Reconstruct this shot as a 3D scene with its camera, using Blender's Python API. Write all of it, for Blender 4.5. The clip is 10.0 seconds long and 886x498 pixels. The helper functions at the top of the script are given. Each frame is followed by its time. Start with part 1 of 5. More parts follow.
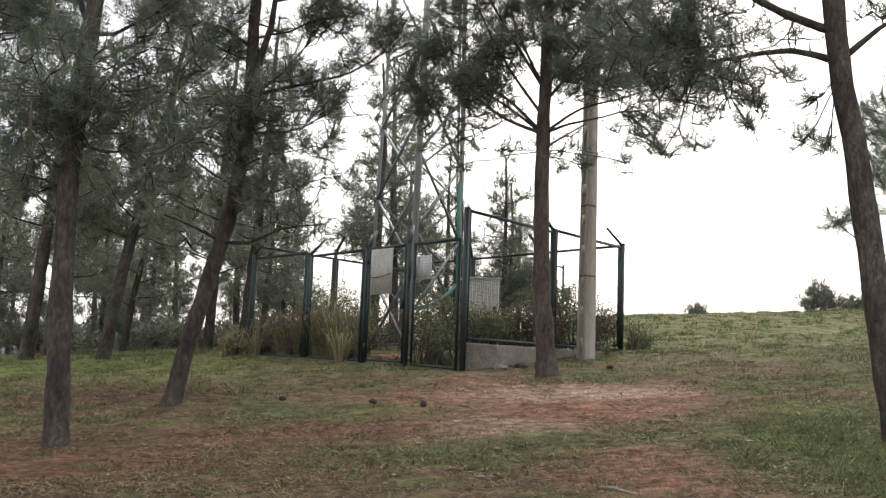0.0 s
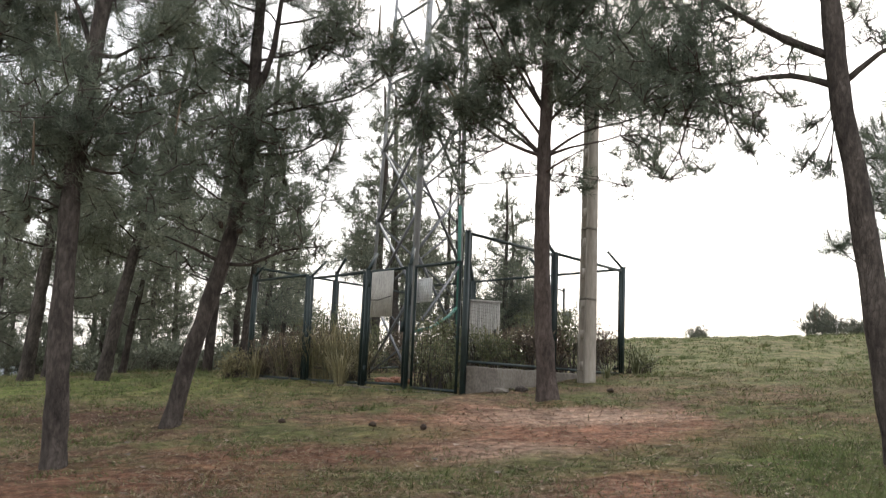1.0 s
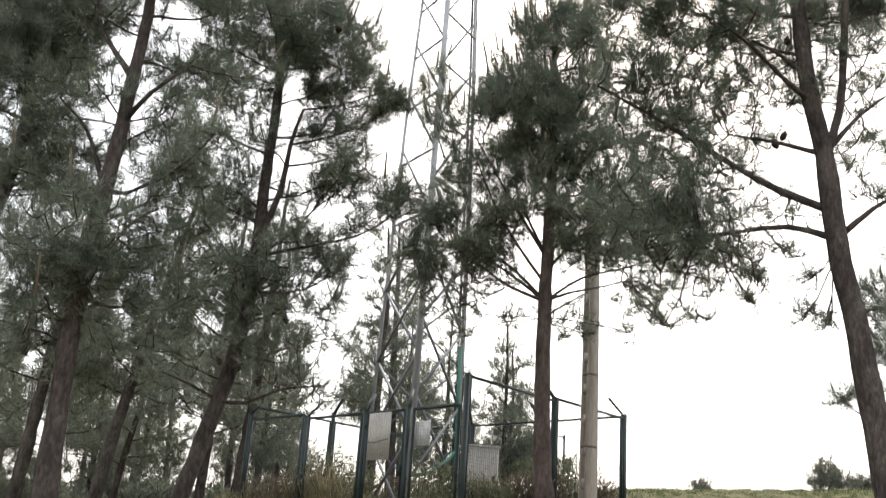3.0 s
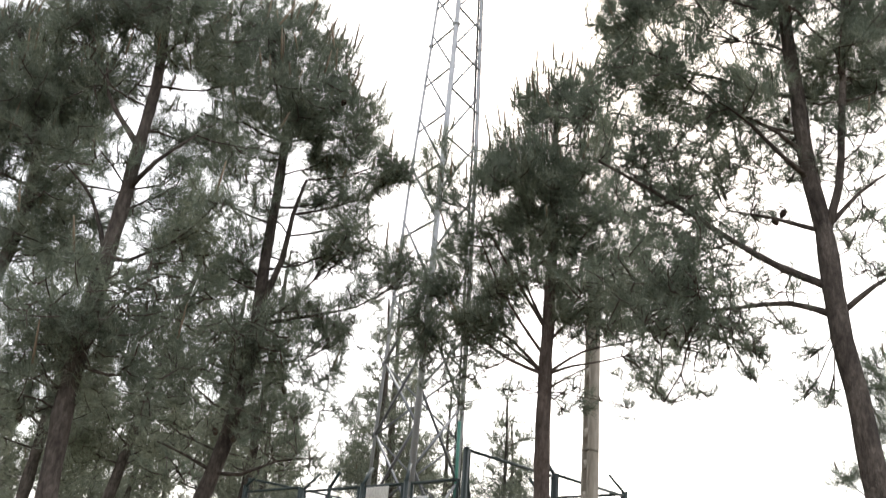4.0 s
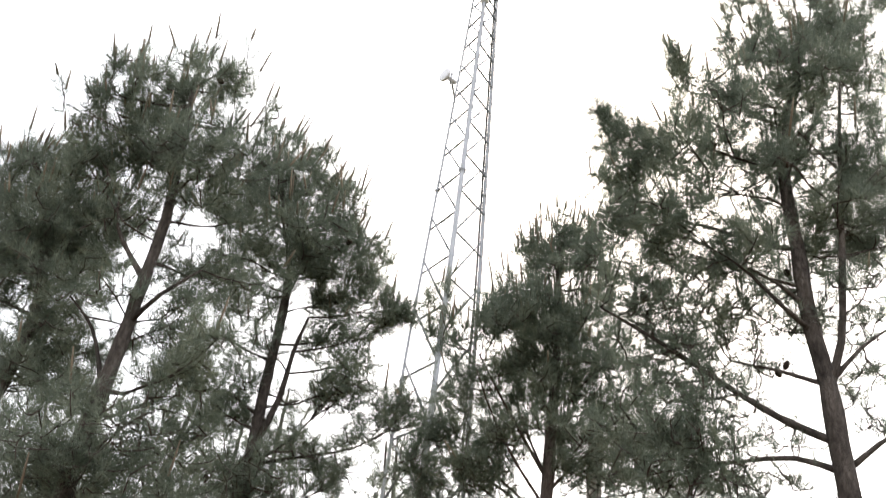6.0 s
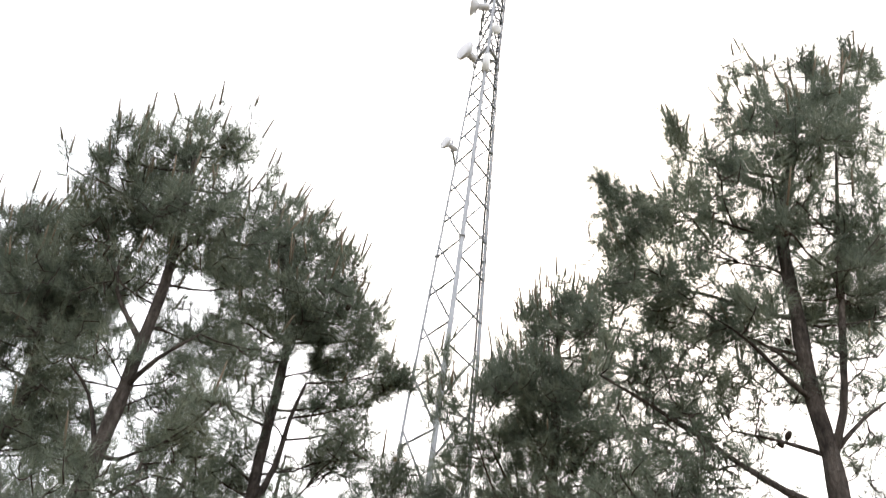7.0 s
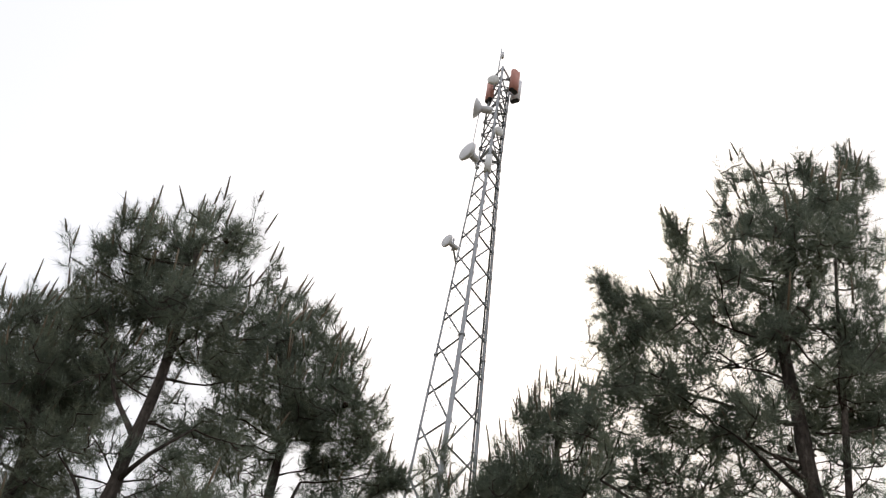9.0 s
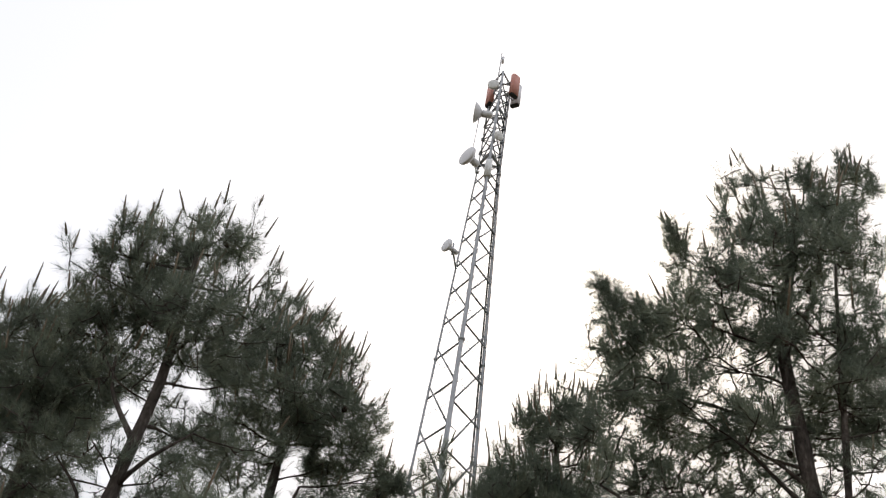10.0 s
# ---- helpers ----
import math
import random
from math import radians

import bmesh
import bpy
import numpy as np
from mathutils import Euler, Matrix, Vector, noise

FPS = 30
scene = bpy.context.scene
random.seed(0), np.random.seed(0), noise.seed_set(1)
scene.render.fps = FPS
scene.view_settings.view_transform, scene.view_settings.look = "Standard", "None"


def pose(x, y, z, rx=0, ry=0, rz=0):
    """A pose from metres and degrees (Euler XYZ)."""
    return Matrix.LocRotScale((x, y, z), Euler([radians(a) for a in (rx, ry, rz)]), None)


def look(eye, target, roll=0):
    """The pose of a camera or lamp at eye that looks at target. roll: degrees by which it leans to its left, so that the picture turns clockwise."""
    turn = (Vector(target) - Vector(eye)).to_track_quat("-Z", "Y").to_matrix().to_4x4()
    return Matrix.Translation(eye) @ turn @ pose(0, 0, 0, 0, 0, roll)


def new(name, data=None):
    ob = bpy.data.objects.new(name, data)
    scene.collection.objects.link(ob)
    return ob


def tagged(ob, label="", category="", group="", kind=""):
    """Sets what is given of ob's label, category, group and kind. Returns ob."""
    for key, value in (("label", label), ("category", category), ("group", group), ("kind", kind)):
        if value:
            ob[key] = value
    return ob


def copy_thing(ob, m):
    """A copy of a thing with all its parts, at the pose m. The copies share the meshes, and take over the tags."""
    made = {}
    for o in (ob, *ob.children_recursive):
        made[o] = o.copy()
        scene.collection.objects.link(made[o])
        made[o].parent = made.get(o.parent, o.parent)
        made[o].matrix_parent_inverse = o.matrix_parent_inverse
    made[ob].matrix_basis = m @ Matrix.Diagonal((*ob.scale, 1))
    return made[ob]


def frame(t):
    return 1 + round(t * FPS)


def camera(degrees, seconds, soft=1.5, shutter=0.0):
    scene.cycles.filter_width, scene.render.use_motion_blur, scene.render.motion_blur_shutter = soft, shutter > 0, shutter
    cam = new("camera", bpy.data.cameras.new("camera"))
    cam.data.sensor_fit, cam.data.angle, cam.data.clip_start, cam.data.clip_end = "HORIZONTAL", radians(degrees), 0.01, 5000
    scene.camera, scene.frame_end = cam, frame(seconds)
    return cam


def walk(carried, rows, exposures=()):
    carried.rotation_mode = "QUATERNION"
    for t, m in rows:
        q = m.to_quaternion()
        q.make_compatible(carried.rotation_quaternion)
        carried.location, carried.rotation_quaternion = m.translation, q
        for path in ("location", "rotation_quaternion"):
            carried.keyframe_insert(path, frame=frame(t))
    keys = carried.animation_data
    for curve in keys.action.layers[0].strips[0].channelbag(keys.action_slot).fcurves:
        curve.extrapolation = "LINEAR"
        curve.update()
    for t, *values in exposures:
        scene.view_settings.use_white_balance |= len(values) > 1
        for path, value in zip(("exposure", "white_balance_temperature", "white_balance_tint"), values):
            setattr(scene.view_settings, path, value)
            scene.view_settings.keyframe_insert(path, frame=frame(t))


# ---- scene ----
# The camera stands still at eye height and tilts up along the mast.
EYE_Z = 1.6
cam = camera(50.0, 10.0, soft=1.25, shutter=0.6)
walk(cam, [
    (0.0, pose(0, 0, EYE_Z, 97.005, -2.184, -0.268)),
    (0.5, pose(0, 0, EYE_Z, 97.271, -2.185, -0.237)),
    (1.0, pose(0, 0, EYE_Z, 98.373, -2.430, -0.262)),
    (1.5, pose(0, 0, EYE_Z, 99.867, -2.700, -0.290)),
    (2.0, pose(0, 0, EYE_Z, 102.207, -3.020, -0.355)),
    (2.5, pose(0, 0, EYE_Z, 104.630, -3.380, -0.425)),
    (4.0, pose(0, 0, EYE_Z, 111.248, -4.523, -0.737)),
    (4.5, pose(0, 0, EYE_Z, 113.396, -4.957, -0.888)),
    (5.0, pose(0, 0, EYE_Z, 115.576, -5.451, -1.078)),
    (5.5, pose(0, 0, EYE_Z, 117.723, -5.845, -1.238)),
    (7.0, pose(0, 0, EYE_Z, 123.842, -6.483, -1.638)),
    (7.5, pose(0, 0, EYE_Z, 125.864, -6.790, -1.860)),
    (8.0, pose(0, 0, EYE_Z, 128.220, -7.166, -2.121)),
    (8.5, pose(0, 0, EYE_Z, 129.257, -7.294, -2.219)),
    (9.0, pose(0, 0, EYE_Z, 129.836, -7.375, -2.300)),
    (9.5, pose(0, 0, EYE_Z, 129.988, -7.398, -2.337)),
    (10.0, pose(0, 0, EYE_Z, 130.111, -7.449, -2.373)),
], exposures=[(0.0, 0.14), (1.5, 0.2), (2.5, 0.26), (4.0, 0.44), (5.5, 0.56), (7.0, 0.52), (7.5, 0.16), (8.5, -0.38), (9.0, -0.5), (10.0, -0.5)])

# ---- light: bright overcast sky, a veiled sun high behind the pines ----
SUN_DIR = Vector((0.153, 0.762, 0.606)).normalized()
world = bpy.data.worlds.new("overcast_sky")
scene.world = world
world.use_nodes = True
wn, wl = world.node_tree.nodes, world.node_tree.links
wn.clear()
sky = wn.new("ShaderNodeTexSky")
sky.sky_type = "NISHITA"
sky.sun_disc = False
sky.sun_elevation = math.asin(SUN_DIR.z)
sky.sun_rotation = math.atan2(SUN_DIR.x, SUN_DIR.y)
sky.dust_density = 3.0
sky_bg = wn.new("ShaderNodeBackground")
sky_bg.inputs["Strength"].default_value = 0.06
wl.new(sky.outputs[0], sky_bg.inputs["Color"])
cloud_bg = wn.new("ShaderNodeBackground")
cloud_bg.inputs["Color"].default_value = (0.996, 0.985, 0.996, 1)
cloud_bg.inputs["Strength"].default_value = 1.2
sky_sum = wn.new("ShaderNodeAddShader")
wl.new(sky_bg.outputs[0], sky_sum.inputs[0])
wl.new(cloud_bg.outputs[0], sky_sum.inputs[1])
world_out = wn.new("ShaderNodeOutputWorld")
wl.new(sky_sum.outputs[0], world_out.inputs["Surface"])

sun_data = bpy.data.lights.new("sun", "SUN")
sun_data.energy, sun_data.angle, sun_data.color = 0.9, radians(14), (1.0, 0.96, 0.9)
sun = new("sun", sun_data)
sun.matrix_world = look(SUN_DIR * 60, (0, 0, 0))


# ---- materials ----
def material(name, stops, scale=4.0, fine=40.0, rough=0.8, metal=0.0, bump=0.3, per_piece=0.0, translucent=0.0,
             stretch=(1, 1, 1), bump_dist=0.02, per_object=0.0, plates=0.0):
    """stops: colours that a coarse and a fine noise mix; per_piece: how far each loose piece's brightness varies."""
    m = bpy.data.materials.new(name)
    m.use_nodes = True
    n, l = m.node_tree.nodes, m.node_tree.links
    n.clear()
    coord = n.new("ShaderNodeTexCoord")
    mapping = n.new("ShaderNodeMapping")
    mapping.inputs["Scale"].default_value = stretch
    l.new(coord.outputs["Object"], mapping.inputs["Vector"])
    big = n.new("ShaderNodeTexNoise")
    big.inputs["Scale"].default_value, big.inputs["Detail"].default_value = scale, 6
    small = n.new("ShaderNodeTexNoise")
    small.inputs["Scale"].default_value, small.inputs["Detail"].default_value = fine, 4
    for t in (big, small):
        l.new(mapping.outputs[0], t.inputs["Vector"])
    mix = n.new("ShaderNodeMath")
    mix.operation = "MULTIPLY_ADD"
    mix.inputs[1].default_value = 0.45
    l.new(small.outputs[0], mix.inputs[0])
    half = n.new("ShaderNodeMath")
    half.operation = "MULTIPLY"
    half.inputs[1].default_value = 0.6
    l.new(big.outputs[0], half.inputs[0])
    l.new(half.outputs[0], mix.inputs[2])
    ramp = n.new("ShaderNodeValToRGB")
    cr = ramp.color_ramp
    while len(cr.elements) < len(stops):
        cr.elements.new(0.5)
    for i, c in enumerate(stops):
        cr.elements[i].position = 0.36 + 0.32 * i / max(1, len(stops) - 1)
        cr.elements[i].color = (*c, 1)
    l.new(mix.outputs[0], ramp.inputs[0])
    colour = ramp.outputs[0]
    height = mix.outputs[0]
    if plates:
        vor = n.new("ShaderNodeTexVoronoi")
        vor.feature = "DISTANCE_TO_EDGE"
        vor.inputs["Scale"].default_value = plates
        warp = n.new("ShaderNodeVectorMath")
        warp.operation = "MULTIPLY_ADD"
        warp.inputs[1].default_value = (0.12, 0.12, 0.12)
        l.new(small.outputs["Color"], warp.inputs[0])
        l.new(mapping.outputs[0], warp.inputs[2])
        l.new(warp.outputs[0], vor.inputs["Vector"])
        edge = n.new("ShaderNodeMapRange")
        edge.inputs["From Max"].default_value = 0.12
        edge.inputs["To Min"].default_value = 0.74
        l.new(vor.outputs["Distance"], edge.inputs["Value"])
        crack = n.new("ShaderNodeMix")
        crack.data_type, crack.blend_type = "RGBA", "MULTIPLY"
        crack.inputs[0].default_value = 1.0
        l.new(colour, crack.inputs[6])
        l.new(edge.outputs[0], crack.inputs[7])
        colour = crack.outputs[2]
        both = n.new("ShaderNodeMath")
        both.operation = "MULTIPLY"
        l.new(edge.outputs[0], both.inputs[0])
        l.new(height, both.inputs[1])
        height = both.outputs[0]
    for amount, node, socket in ((per_piece, "ShaderNodeNewGeometry", "Random Per Island"), (per_object, "ShaderNodeObjectInfo", "Random")):
        if amount:
            info = n.new(node)
            rng = n.new("ShaderNodeMapRange")
            rng.inputs["To Min"].default_value, rng.inputs["To Max"].default_value = 1 - amount, 1 + amount
            l.new(info.outputs[socket], rng.inputs["Value"])
            hsv = n.new("ShaderNodeHueSaturation")
            l.new(colour, hsv.inputs["Color"])
            l.new(rng.outputs[0], hsv.inputs["Value"])
            colour = hsv.outputs[0]
    b = n.new("ShaderNodeBsdfPrincipled")
    l.new(colour, b.inputs["Base Color"])
    b.inputs["Roughness"].default_value, b.inputs["Metallic"].default_value = rough, metal
    if rough > 0.7:
        b.inputs["Specular IOR Level"].default_value = 0.25
    if bump:
        bn = n.new("ShaderNodeBump")
        bn.inputs["Strength"].default_value, bn.inputs["Distance"].default_value = bump, bump_dist
        l.new(height, bn.inputs["Height"])
        l.new(bn.outputs[0], b.inputs["Normal"])
    out = n.new("ShaderNodeOutputMaterial")
    if translucent:
        tr = n.new("ShaderNodeBsdfTranslucent")
        l.new(colour, tr.inputs["Color"])
        ms = n.new("ShaderNodeMixShader")
        ms.inputs[0].default_value = translucent
        l.new(b.outputs[0], ms.inputs[1])
        l.new(tr.outputs[0], ms.inputs[2])
        l.new(ms.outputs[0], out.inputs["Surface"])
    else:
        l.new(b.outputs[0], out.inputs["Surface"])
    return m


M_BARK = material("pine_bark", [(0.03, 0.025, 0.022), (0.075, 0.062, 0.054), (0.14, 0.118, 0.102)], 5, 26, 0.95, bump=1.0, stretch=(1, 1, 0.4), bump_dist=0.05, plates=26)
M_BARK_WARM = material("warm_pine_bark", [(0.05, 0.039, 0.034), (0.108, 0.084, 0.073), (0.175, 0.138, 0.12)], 5, 26, 0.95, bump=1.0, stretch=(1, 1, 0.4), bump_dist=0.05, plates=26)
M_TWIG = material("twig_bark", [(0.05, 0.04, 0.035), (0.1, 0.08, 0.07)], 8, 40, 0.9, bump=0.3, per_piece=0.25)
M_NEEDLE = material("pine_needles", [(0.096, 0.118, 0.09), (0.164, 0.194, 0.146), (0.26, 0.282, 0.2)], 1.3, 9, 0.5, bump=0, per_piece=0.45, translucent=0.48)
# Paler than the near needles: distance haze is mixed into this colour.
M_NEEDLE_FAR = material("haze_paled_far_needles", [(0.13, 0.15, 0.108), (0.185, 0.205, 0.148), (0.25, 0.26, 0.185)], 1.0, 6, 0.55, bump=0, per_piece=0.45, translucent=0.42)
M_CANDLE = material("new_shoots", [(0.16, 0.12, 0.09), (0.22, 0.17, 0.12)], 6, 30, 0.8, bump=0, per_piece=0.3)
M_CONE = material("pine_cone", [(0.03, 0.022, 0.018), (0.08, 0.055, 0.04)], 20, 90, 0.85, bump=0.8)
# Needles of the crest pines, paled in colour to stand in for sky glare.
M_NEEDLE_GLARE = material("glare_paled_needles", [(0.12, 0.132, 0.105), (0.165, 0.178, 0.14), (0.22, 0.222, 0.17)], 1.0, 6, 0.55, bump=0, per_piece=0.45, translucent=0.42)
M_LEAF = material("shrub_leaves", [(0.092, 0.105, 0.05), (0.15, 0.162, 0.08), (0.235, 0.23, 0.125)], 2.2, 14, 0.6, bump=0, per_piece=0.45, translucent=0.25)
M_BRAMBLE = material("dry_bramble", [(0.1, 0.076, 0.058), (0.17, 0.13, 0.098), (0.2, 0.175, 0.11)], 2.5, 14, 0.8, bump=0, per_piece=0.45, translucent=0.15)
M_LITTER = material("brown_pine_litter", [(0.09, 0.05, 0.034), (0.18, 0.11, 0.075), (0.3, 0.2, 0.14)], 2.5, 14, 0.8, bump=0, per_piece=0.6)
M_STRAW = material("dry_grass", [(0.16, 0.15, 0.075), (0.27, 0.24, 0.13), (0.36, 0.31, 0.19)], 2.5, 14, 0.7, bump=0, per_piece=0.35, translucent=0.25)
M_BLADE = material("grass_blades", [(0.18, 0.125, 0.072), (0.125, 0.135, 0.052), (0.092, 0.13, 0.04), (0.19, 0.175, 0.088)], 0.55, 5, 0.7, bump=0, per_piece=0.4, translucent=0.25)
M_FENCE = material("green_black_paint", [(0.012, 0.022, 0.022), (0.025, 0.042, 0.04)], 6, 50, 0.45, 0.2, bump=0.1)
M_GALV = material("galvanised_steel", [(0.3, 0.31, 0.33), (0.43, 0.44, 0.46)], 3, 30, 0.45, 0.3, bump=0.08)
# Galvanised steel with the braces' backlit shade put into its colour.
M_STEEL = material("shade_darkened_steel", [(0.13, 0.135, 0.145), (0.22, 0.225, 0.235)], 3, 30, 0.55, 0.4, bump=0.08)
M_GREENSTEEL = material("green_cable_sleeve", [(0.025, 0.13, 0.095), (0.045, 0.19, 0.14)], 4, 30, 0.5, bump=0.05)
M_CONCRETE = material("weathered_concrete", [(0.085, 0.073, 0.06), (0.15, 0.132, 0.11), (0.22, 0.2, 0.17)], 1.8, 24, 0.9, bump=0.4, bump_dist=0.01)
M_POLE = material("pole_concrete", [(0.25, 0.22, 0.185), (0.34, 0.305, 0.26), (0.42, 0.38, 0.33)], 1.2, 20, 0.9, bump=0.3, stretch=(1, 1, 0.25), bump_dist=0.01)
M_WHITE = material("white_enamel", [(0.6, 0.6, 0.6), (0.72, 0.72, 0.71), (0.78, 0.78, 0.77)], 2.5, 20, 0.5, bump=0.05)
M_SHEET = material("dull_ribbed_sheet", [(0.36, 0.34, 0.31), (0.47, 0.45, 0.41), (0.56, 0.54, 0.5)], 2.2, 18, 0.6, bump=0.05)
M_RADOME = material("grey_radome", [(0.62, 0.62, 0.65), (0.72, 0.72, 0.75)], 2.0, 15, 0.5, bump=0.03)
M_RED = material("faded_red_plastic", [(0.4, 0.155, 0.12), (0.48, 0.205, 0.16), (0.54, 0.26, 0.21)], 2.0, 18, 0.55, bump=0.05)
M_DARK = material("dark_rubber", [(0.02, 0.02, 0.021), (0.04, 0.04, 0.042)], 5, 40, 0.7, bump=0.1)
M_ORANGE = material("orange_plastic", [(0.4, 0.2, 0.09), (0.5, 0.27, 0.14)], 5, 40, 0.6, bump=0)
M_BRICK = material("broken_brick", [(0.28, 0.13, 0.085), (0.4, 0.2, 0.14)], 6, 50, 0.9, bump=0.5, per_object=0.2)
M_STONE = material("pale_stone", [(0.17, 0.145, 0.125), (0.32, 0.28, 0.25)], 6, 40, 0.9, bump=0.5, per_object=0.2)
M_FLAKE = material("bark_flakes", [(0.11, 0.08, 0.06), (0.21, 0.16, 0.125), (0.36, 0.3, 0.25)], 3.0, 20, 0.9, bump=0, per_piece=0.5)
# Woodland turned blue-grey: the haze of distance is painted into the colour.
M_HILL = material("hazy_wooded_hill", [(0.16, 0.19, 0.21), (0.21, 0.24, 0.26), (0.25, 0.28, 0.3)], 0.02, 0.3, 1.0, bump=0)


def ground_material():
    m = bpy.data.materials.new("needle_strewn_turf")
    m.use_nodes = True
    n, l = m.node_tree.nodes, m.node_tree.links
    n.clear()
    coord = n.new("ShaderNodeTexCoord")

    def noise_at(scale, detail=6, rough=0.6, stretch=None):
        t = n.new("ShaderNodeTexNoise")
        t.inputs["Scale"].default_value, t.inputs["Detail"].default_value, t.inputs["Roughness"].default_value = scale, detail, rough
        if stretch:
            mp = n.new("ShaderNodeMapping")
            mp.inputs["Scale"].default_value = stretch
            l.new(coord.outputs["Object"], mp.inputs["Vector"])
            l.new(mp.outputs[0], t.inputs["Vector"])
        else:
            l.new(coord.outputs["Object"], t.inputs["Vector"])
        return t.outputs[0]

    def ramp(v, a, b, stops):
        r = n.new("ShaderNodeValToRGB")
        while len(r.color_ramp.elements) < len(stops):
            r.color_ramp.elements.new(0.5)
        for i, c in enumerate(stops):
            r.color_ramp.elements[i].position = a + (b - a) * i / (len(stops) - 1)
            r.color_ramp.elements[i].color = (*c, 1)
        l.new(v, r.inputs[0])
        return r.outputs[0]

    def mixc(fac, a, b):
        x = n.new("ShaderNodeMix")
        x.data_type = "RGBA"
        l.new(fac, x.inputs[0])
        l.new(a, x.inputs[6])
        l.new(b, x.inputs[7])
        return x.outputs[2]

    def spot(cx, cy, rx, ry, soft):
        """1 inside an ellipse on the ground with a ragged edge, 0 outside."""
        mp = n.new("ShaderNodeMapping")
        mp.vector_type = "TEXTURE"
        mp.inputs["Location"].default_value = (cx, cy, 0)
        mp.inputs["Scale"].default_value = (rx, ry, 1e3)
        l.new(coord.outputs["Object"], mp.inputs["Vector"])
        ln = n.new("ShaderNodeVectorMath")
        ln.operation = "LENGTH"
        l.new(mp.outputs[0], ln.inputs[0])
        ad = n.new("ShaderNodeMath")
        ad.operation = "MULTIPLY_ADD"
        ad.inputs[1].default_value = 1.6
        l.new(noise_at(1.6, 7, 0.65), ad.inputs[0])
        l.new(ln.outputs["Value"], ad.inputs[2])
        mr = n.new("ShaderNodeMapRange")
        mr.inputs["From Min"].default_value, mr.inputs["From Max"].default_value = 1.75 + soft, 1.75 - soft
        l.new(ad.outputs[0], mr.inputs["Value"])
        return mr.outputs[0]

    fine = noise_at(60, 4, 0.7)
    grain = noise_at(14, 6, 0.7)
    litter = ramp(grain, 0.33, 0.7, [(0.075, 0.046, 0.03), (0.14, 0.09, 0.058), (0.2, 0.14, 0.09), (0.28, 0.21, 0.14)])
    # Darker brown tone for two patches on the left.
    dark_brown = ramp(grain, 0.33, 0.7, [(0.045, 0.026, 0.018), (0.09, 0.052, 0.034), (0.145, 0.09, 0.06)])
    turf = ramp(noise_at(9, 6, 0.7), 0.3, 0.72, [(0.052, 0.06, 0.024), (0.092, 0.104, 0.04), (0.14, 0.145, 0.062), (0.22, 0.195, 0.105)])
    soil = ramp(grain, 0.3, 0.72, [(0.125, 0.06, 0.04), (0.255, 0.135, 0.09), (0.42, 0.26, 0.185)])
    far_turf = ramp(noise_at(3.2, 9, 0.8, (0.5, 1.3, 1)), 0.33, 0.67, [(0.046, 0.05, 0.026), (0.1, 0.11, 0.05), (0.148, 0.15, 0.072), (0.2, 0.166, 0.1), (0.29, 0.235, 0.155)])
    patch = ramp(noise_at(0.8, 7, 0.68), 0.44, 0.58, [(0, 0, 0), (1, 1, 1)])
    col = mixc(patch, litter, turf)
    bank = ramp(noise_at(9, 6, 0.7), 0.3, 0.72, [(0.065, 0.08, 0.024), (0.115, 0.14, 0.042), (0.165, 0.185, 0.064), (0.23, 0.22, 0.1)])
    col = mixc(spot(-7.8, 17.0, 6.2, 3.4, 0.5), col, bank)
    col = mixc(spot(9.5, 24.0, 8.0, 10.0, 0.35), col, far_turf)
    col = mixc(spot(1.2, 10.9, 2.1, 1.6, 0.35), col, soil)
    col = mixc(spot(8.5, 37.5, 7.0, 1.6, 0.6), col, litter)
    pale = ramp(grain, 0.3, 0.72, [(0.24, 0.145, 0.105), (0.43, 0.3, 0.225), (0.6, 0.47, 0.38)])
    col = mixc(spot(0.4, 9.5, 0.9, 0.45, 0.5), col, pale)
    col = mixc(spot(1.7, 11.6, 1.2, 0.6, 0.6), col, pale)
    red_litter = ramp(grain, 0.3, 0.72, [(0.075, 0.036, 0.023), (0.16, 0.085, 0.055), (0.25, 0.155, 0.105)])
    col = mixc(spot(1.7, 7.6, 0.8, 1.2, 0.4), col, soil)
    col = mixc(spot(-4.0, 7.2, 1.8, 2.2, 0.6), col, dark_brown)
    col = mixc(spot(-2.2, 8.4, 2.4, 1.0, 0.5), col, red_litter)
    col = mixc(spot(-1.2, 9.6, 1.8, 0.6, 0.5), col, red_litter)
    lush = ramp(noise_at(9, 6, 0.7), 0.3, 0.72, [(0.045, 0.058, 0.02), (0.08, 0.102, 0.034), (0.12, 0.14, 0.05), (0.18, 0.17, 0.08)])
    col = mixc(spot(4.0, 8.2, 1.6, 2.3, 0.35), col, lush)
    col = mixc(spot(-0.8, 10.7, 0.8, 0.4, 1.0), col, turf)
    col = mixc(spot(-0.1, 8.5, 1.0, 0.35, 1.0), col, turf)
    col = mixc(spot(1.3, 8.8, 0.6, 0.4, 0.9), col, turf)
    col = mixc(spot(-4.2, 12.2, 1.6, 1.2, 0.5), col, dark_brown)
    # Mottled ground tone; its dark end also paints the shadows between tussocks.
    mott_shade = ramp(noise_at(4.2, 9, 0.76, (0.75, 1.3, 1)), 0.34, 0.66, [(0.36, 0.36, 0.34), (0.98, 0.98, 0.97), (1.75, 1.68, 1.58)])
    mul = n.new("ShaderNodeMix")
    mul.data_type, mul.blend_type = "RGBA", "MULTIPLY"
    mul.inputs[0].default_value = 0.95
    l.new(col, mul.inputs[6])
    l.new(mott_shade, mul.inputs[7])
    col = mul.outputs[2]
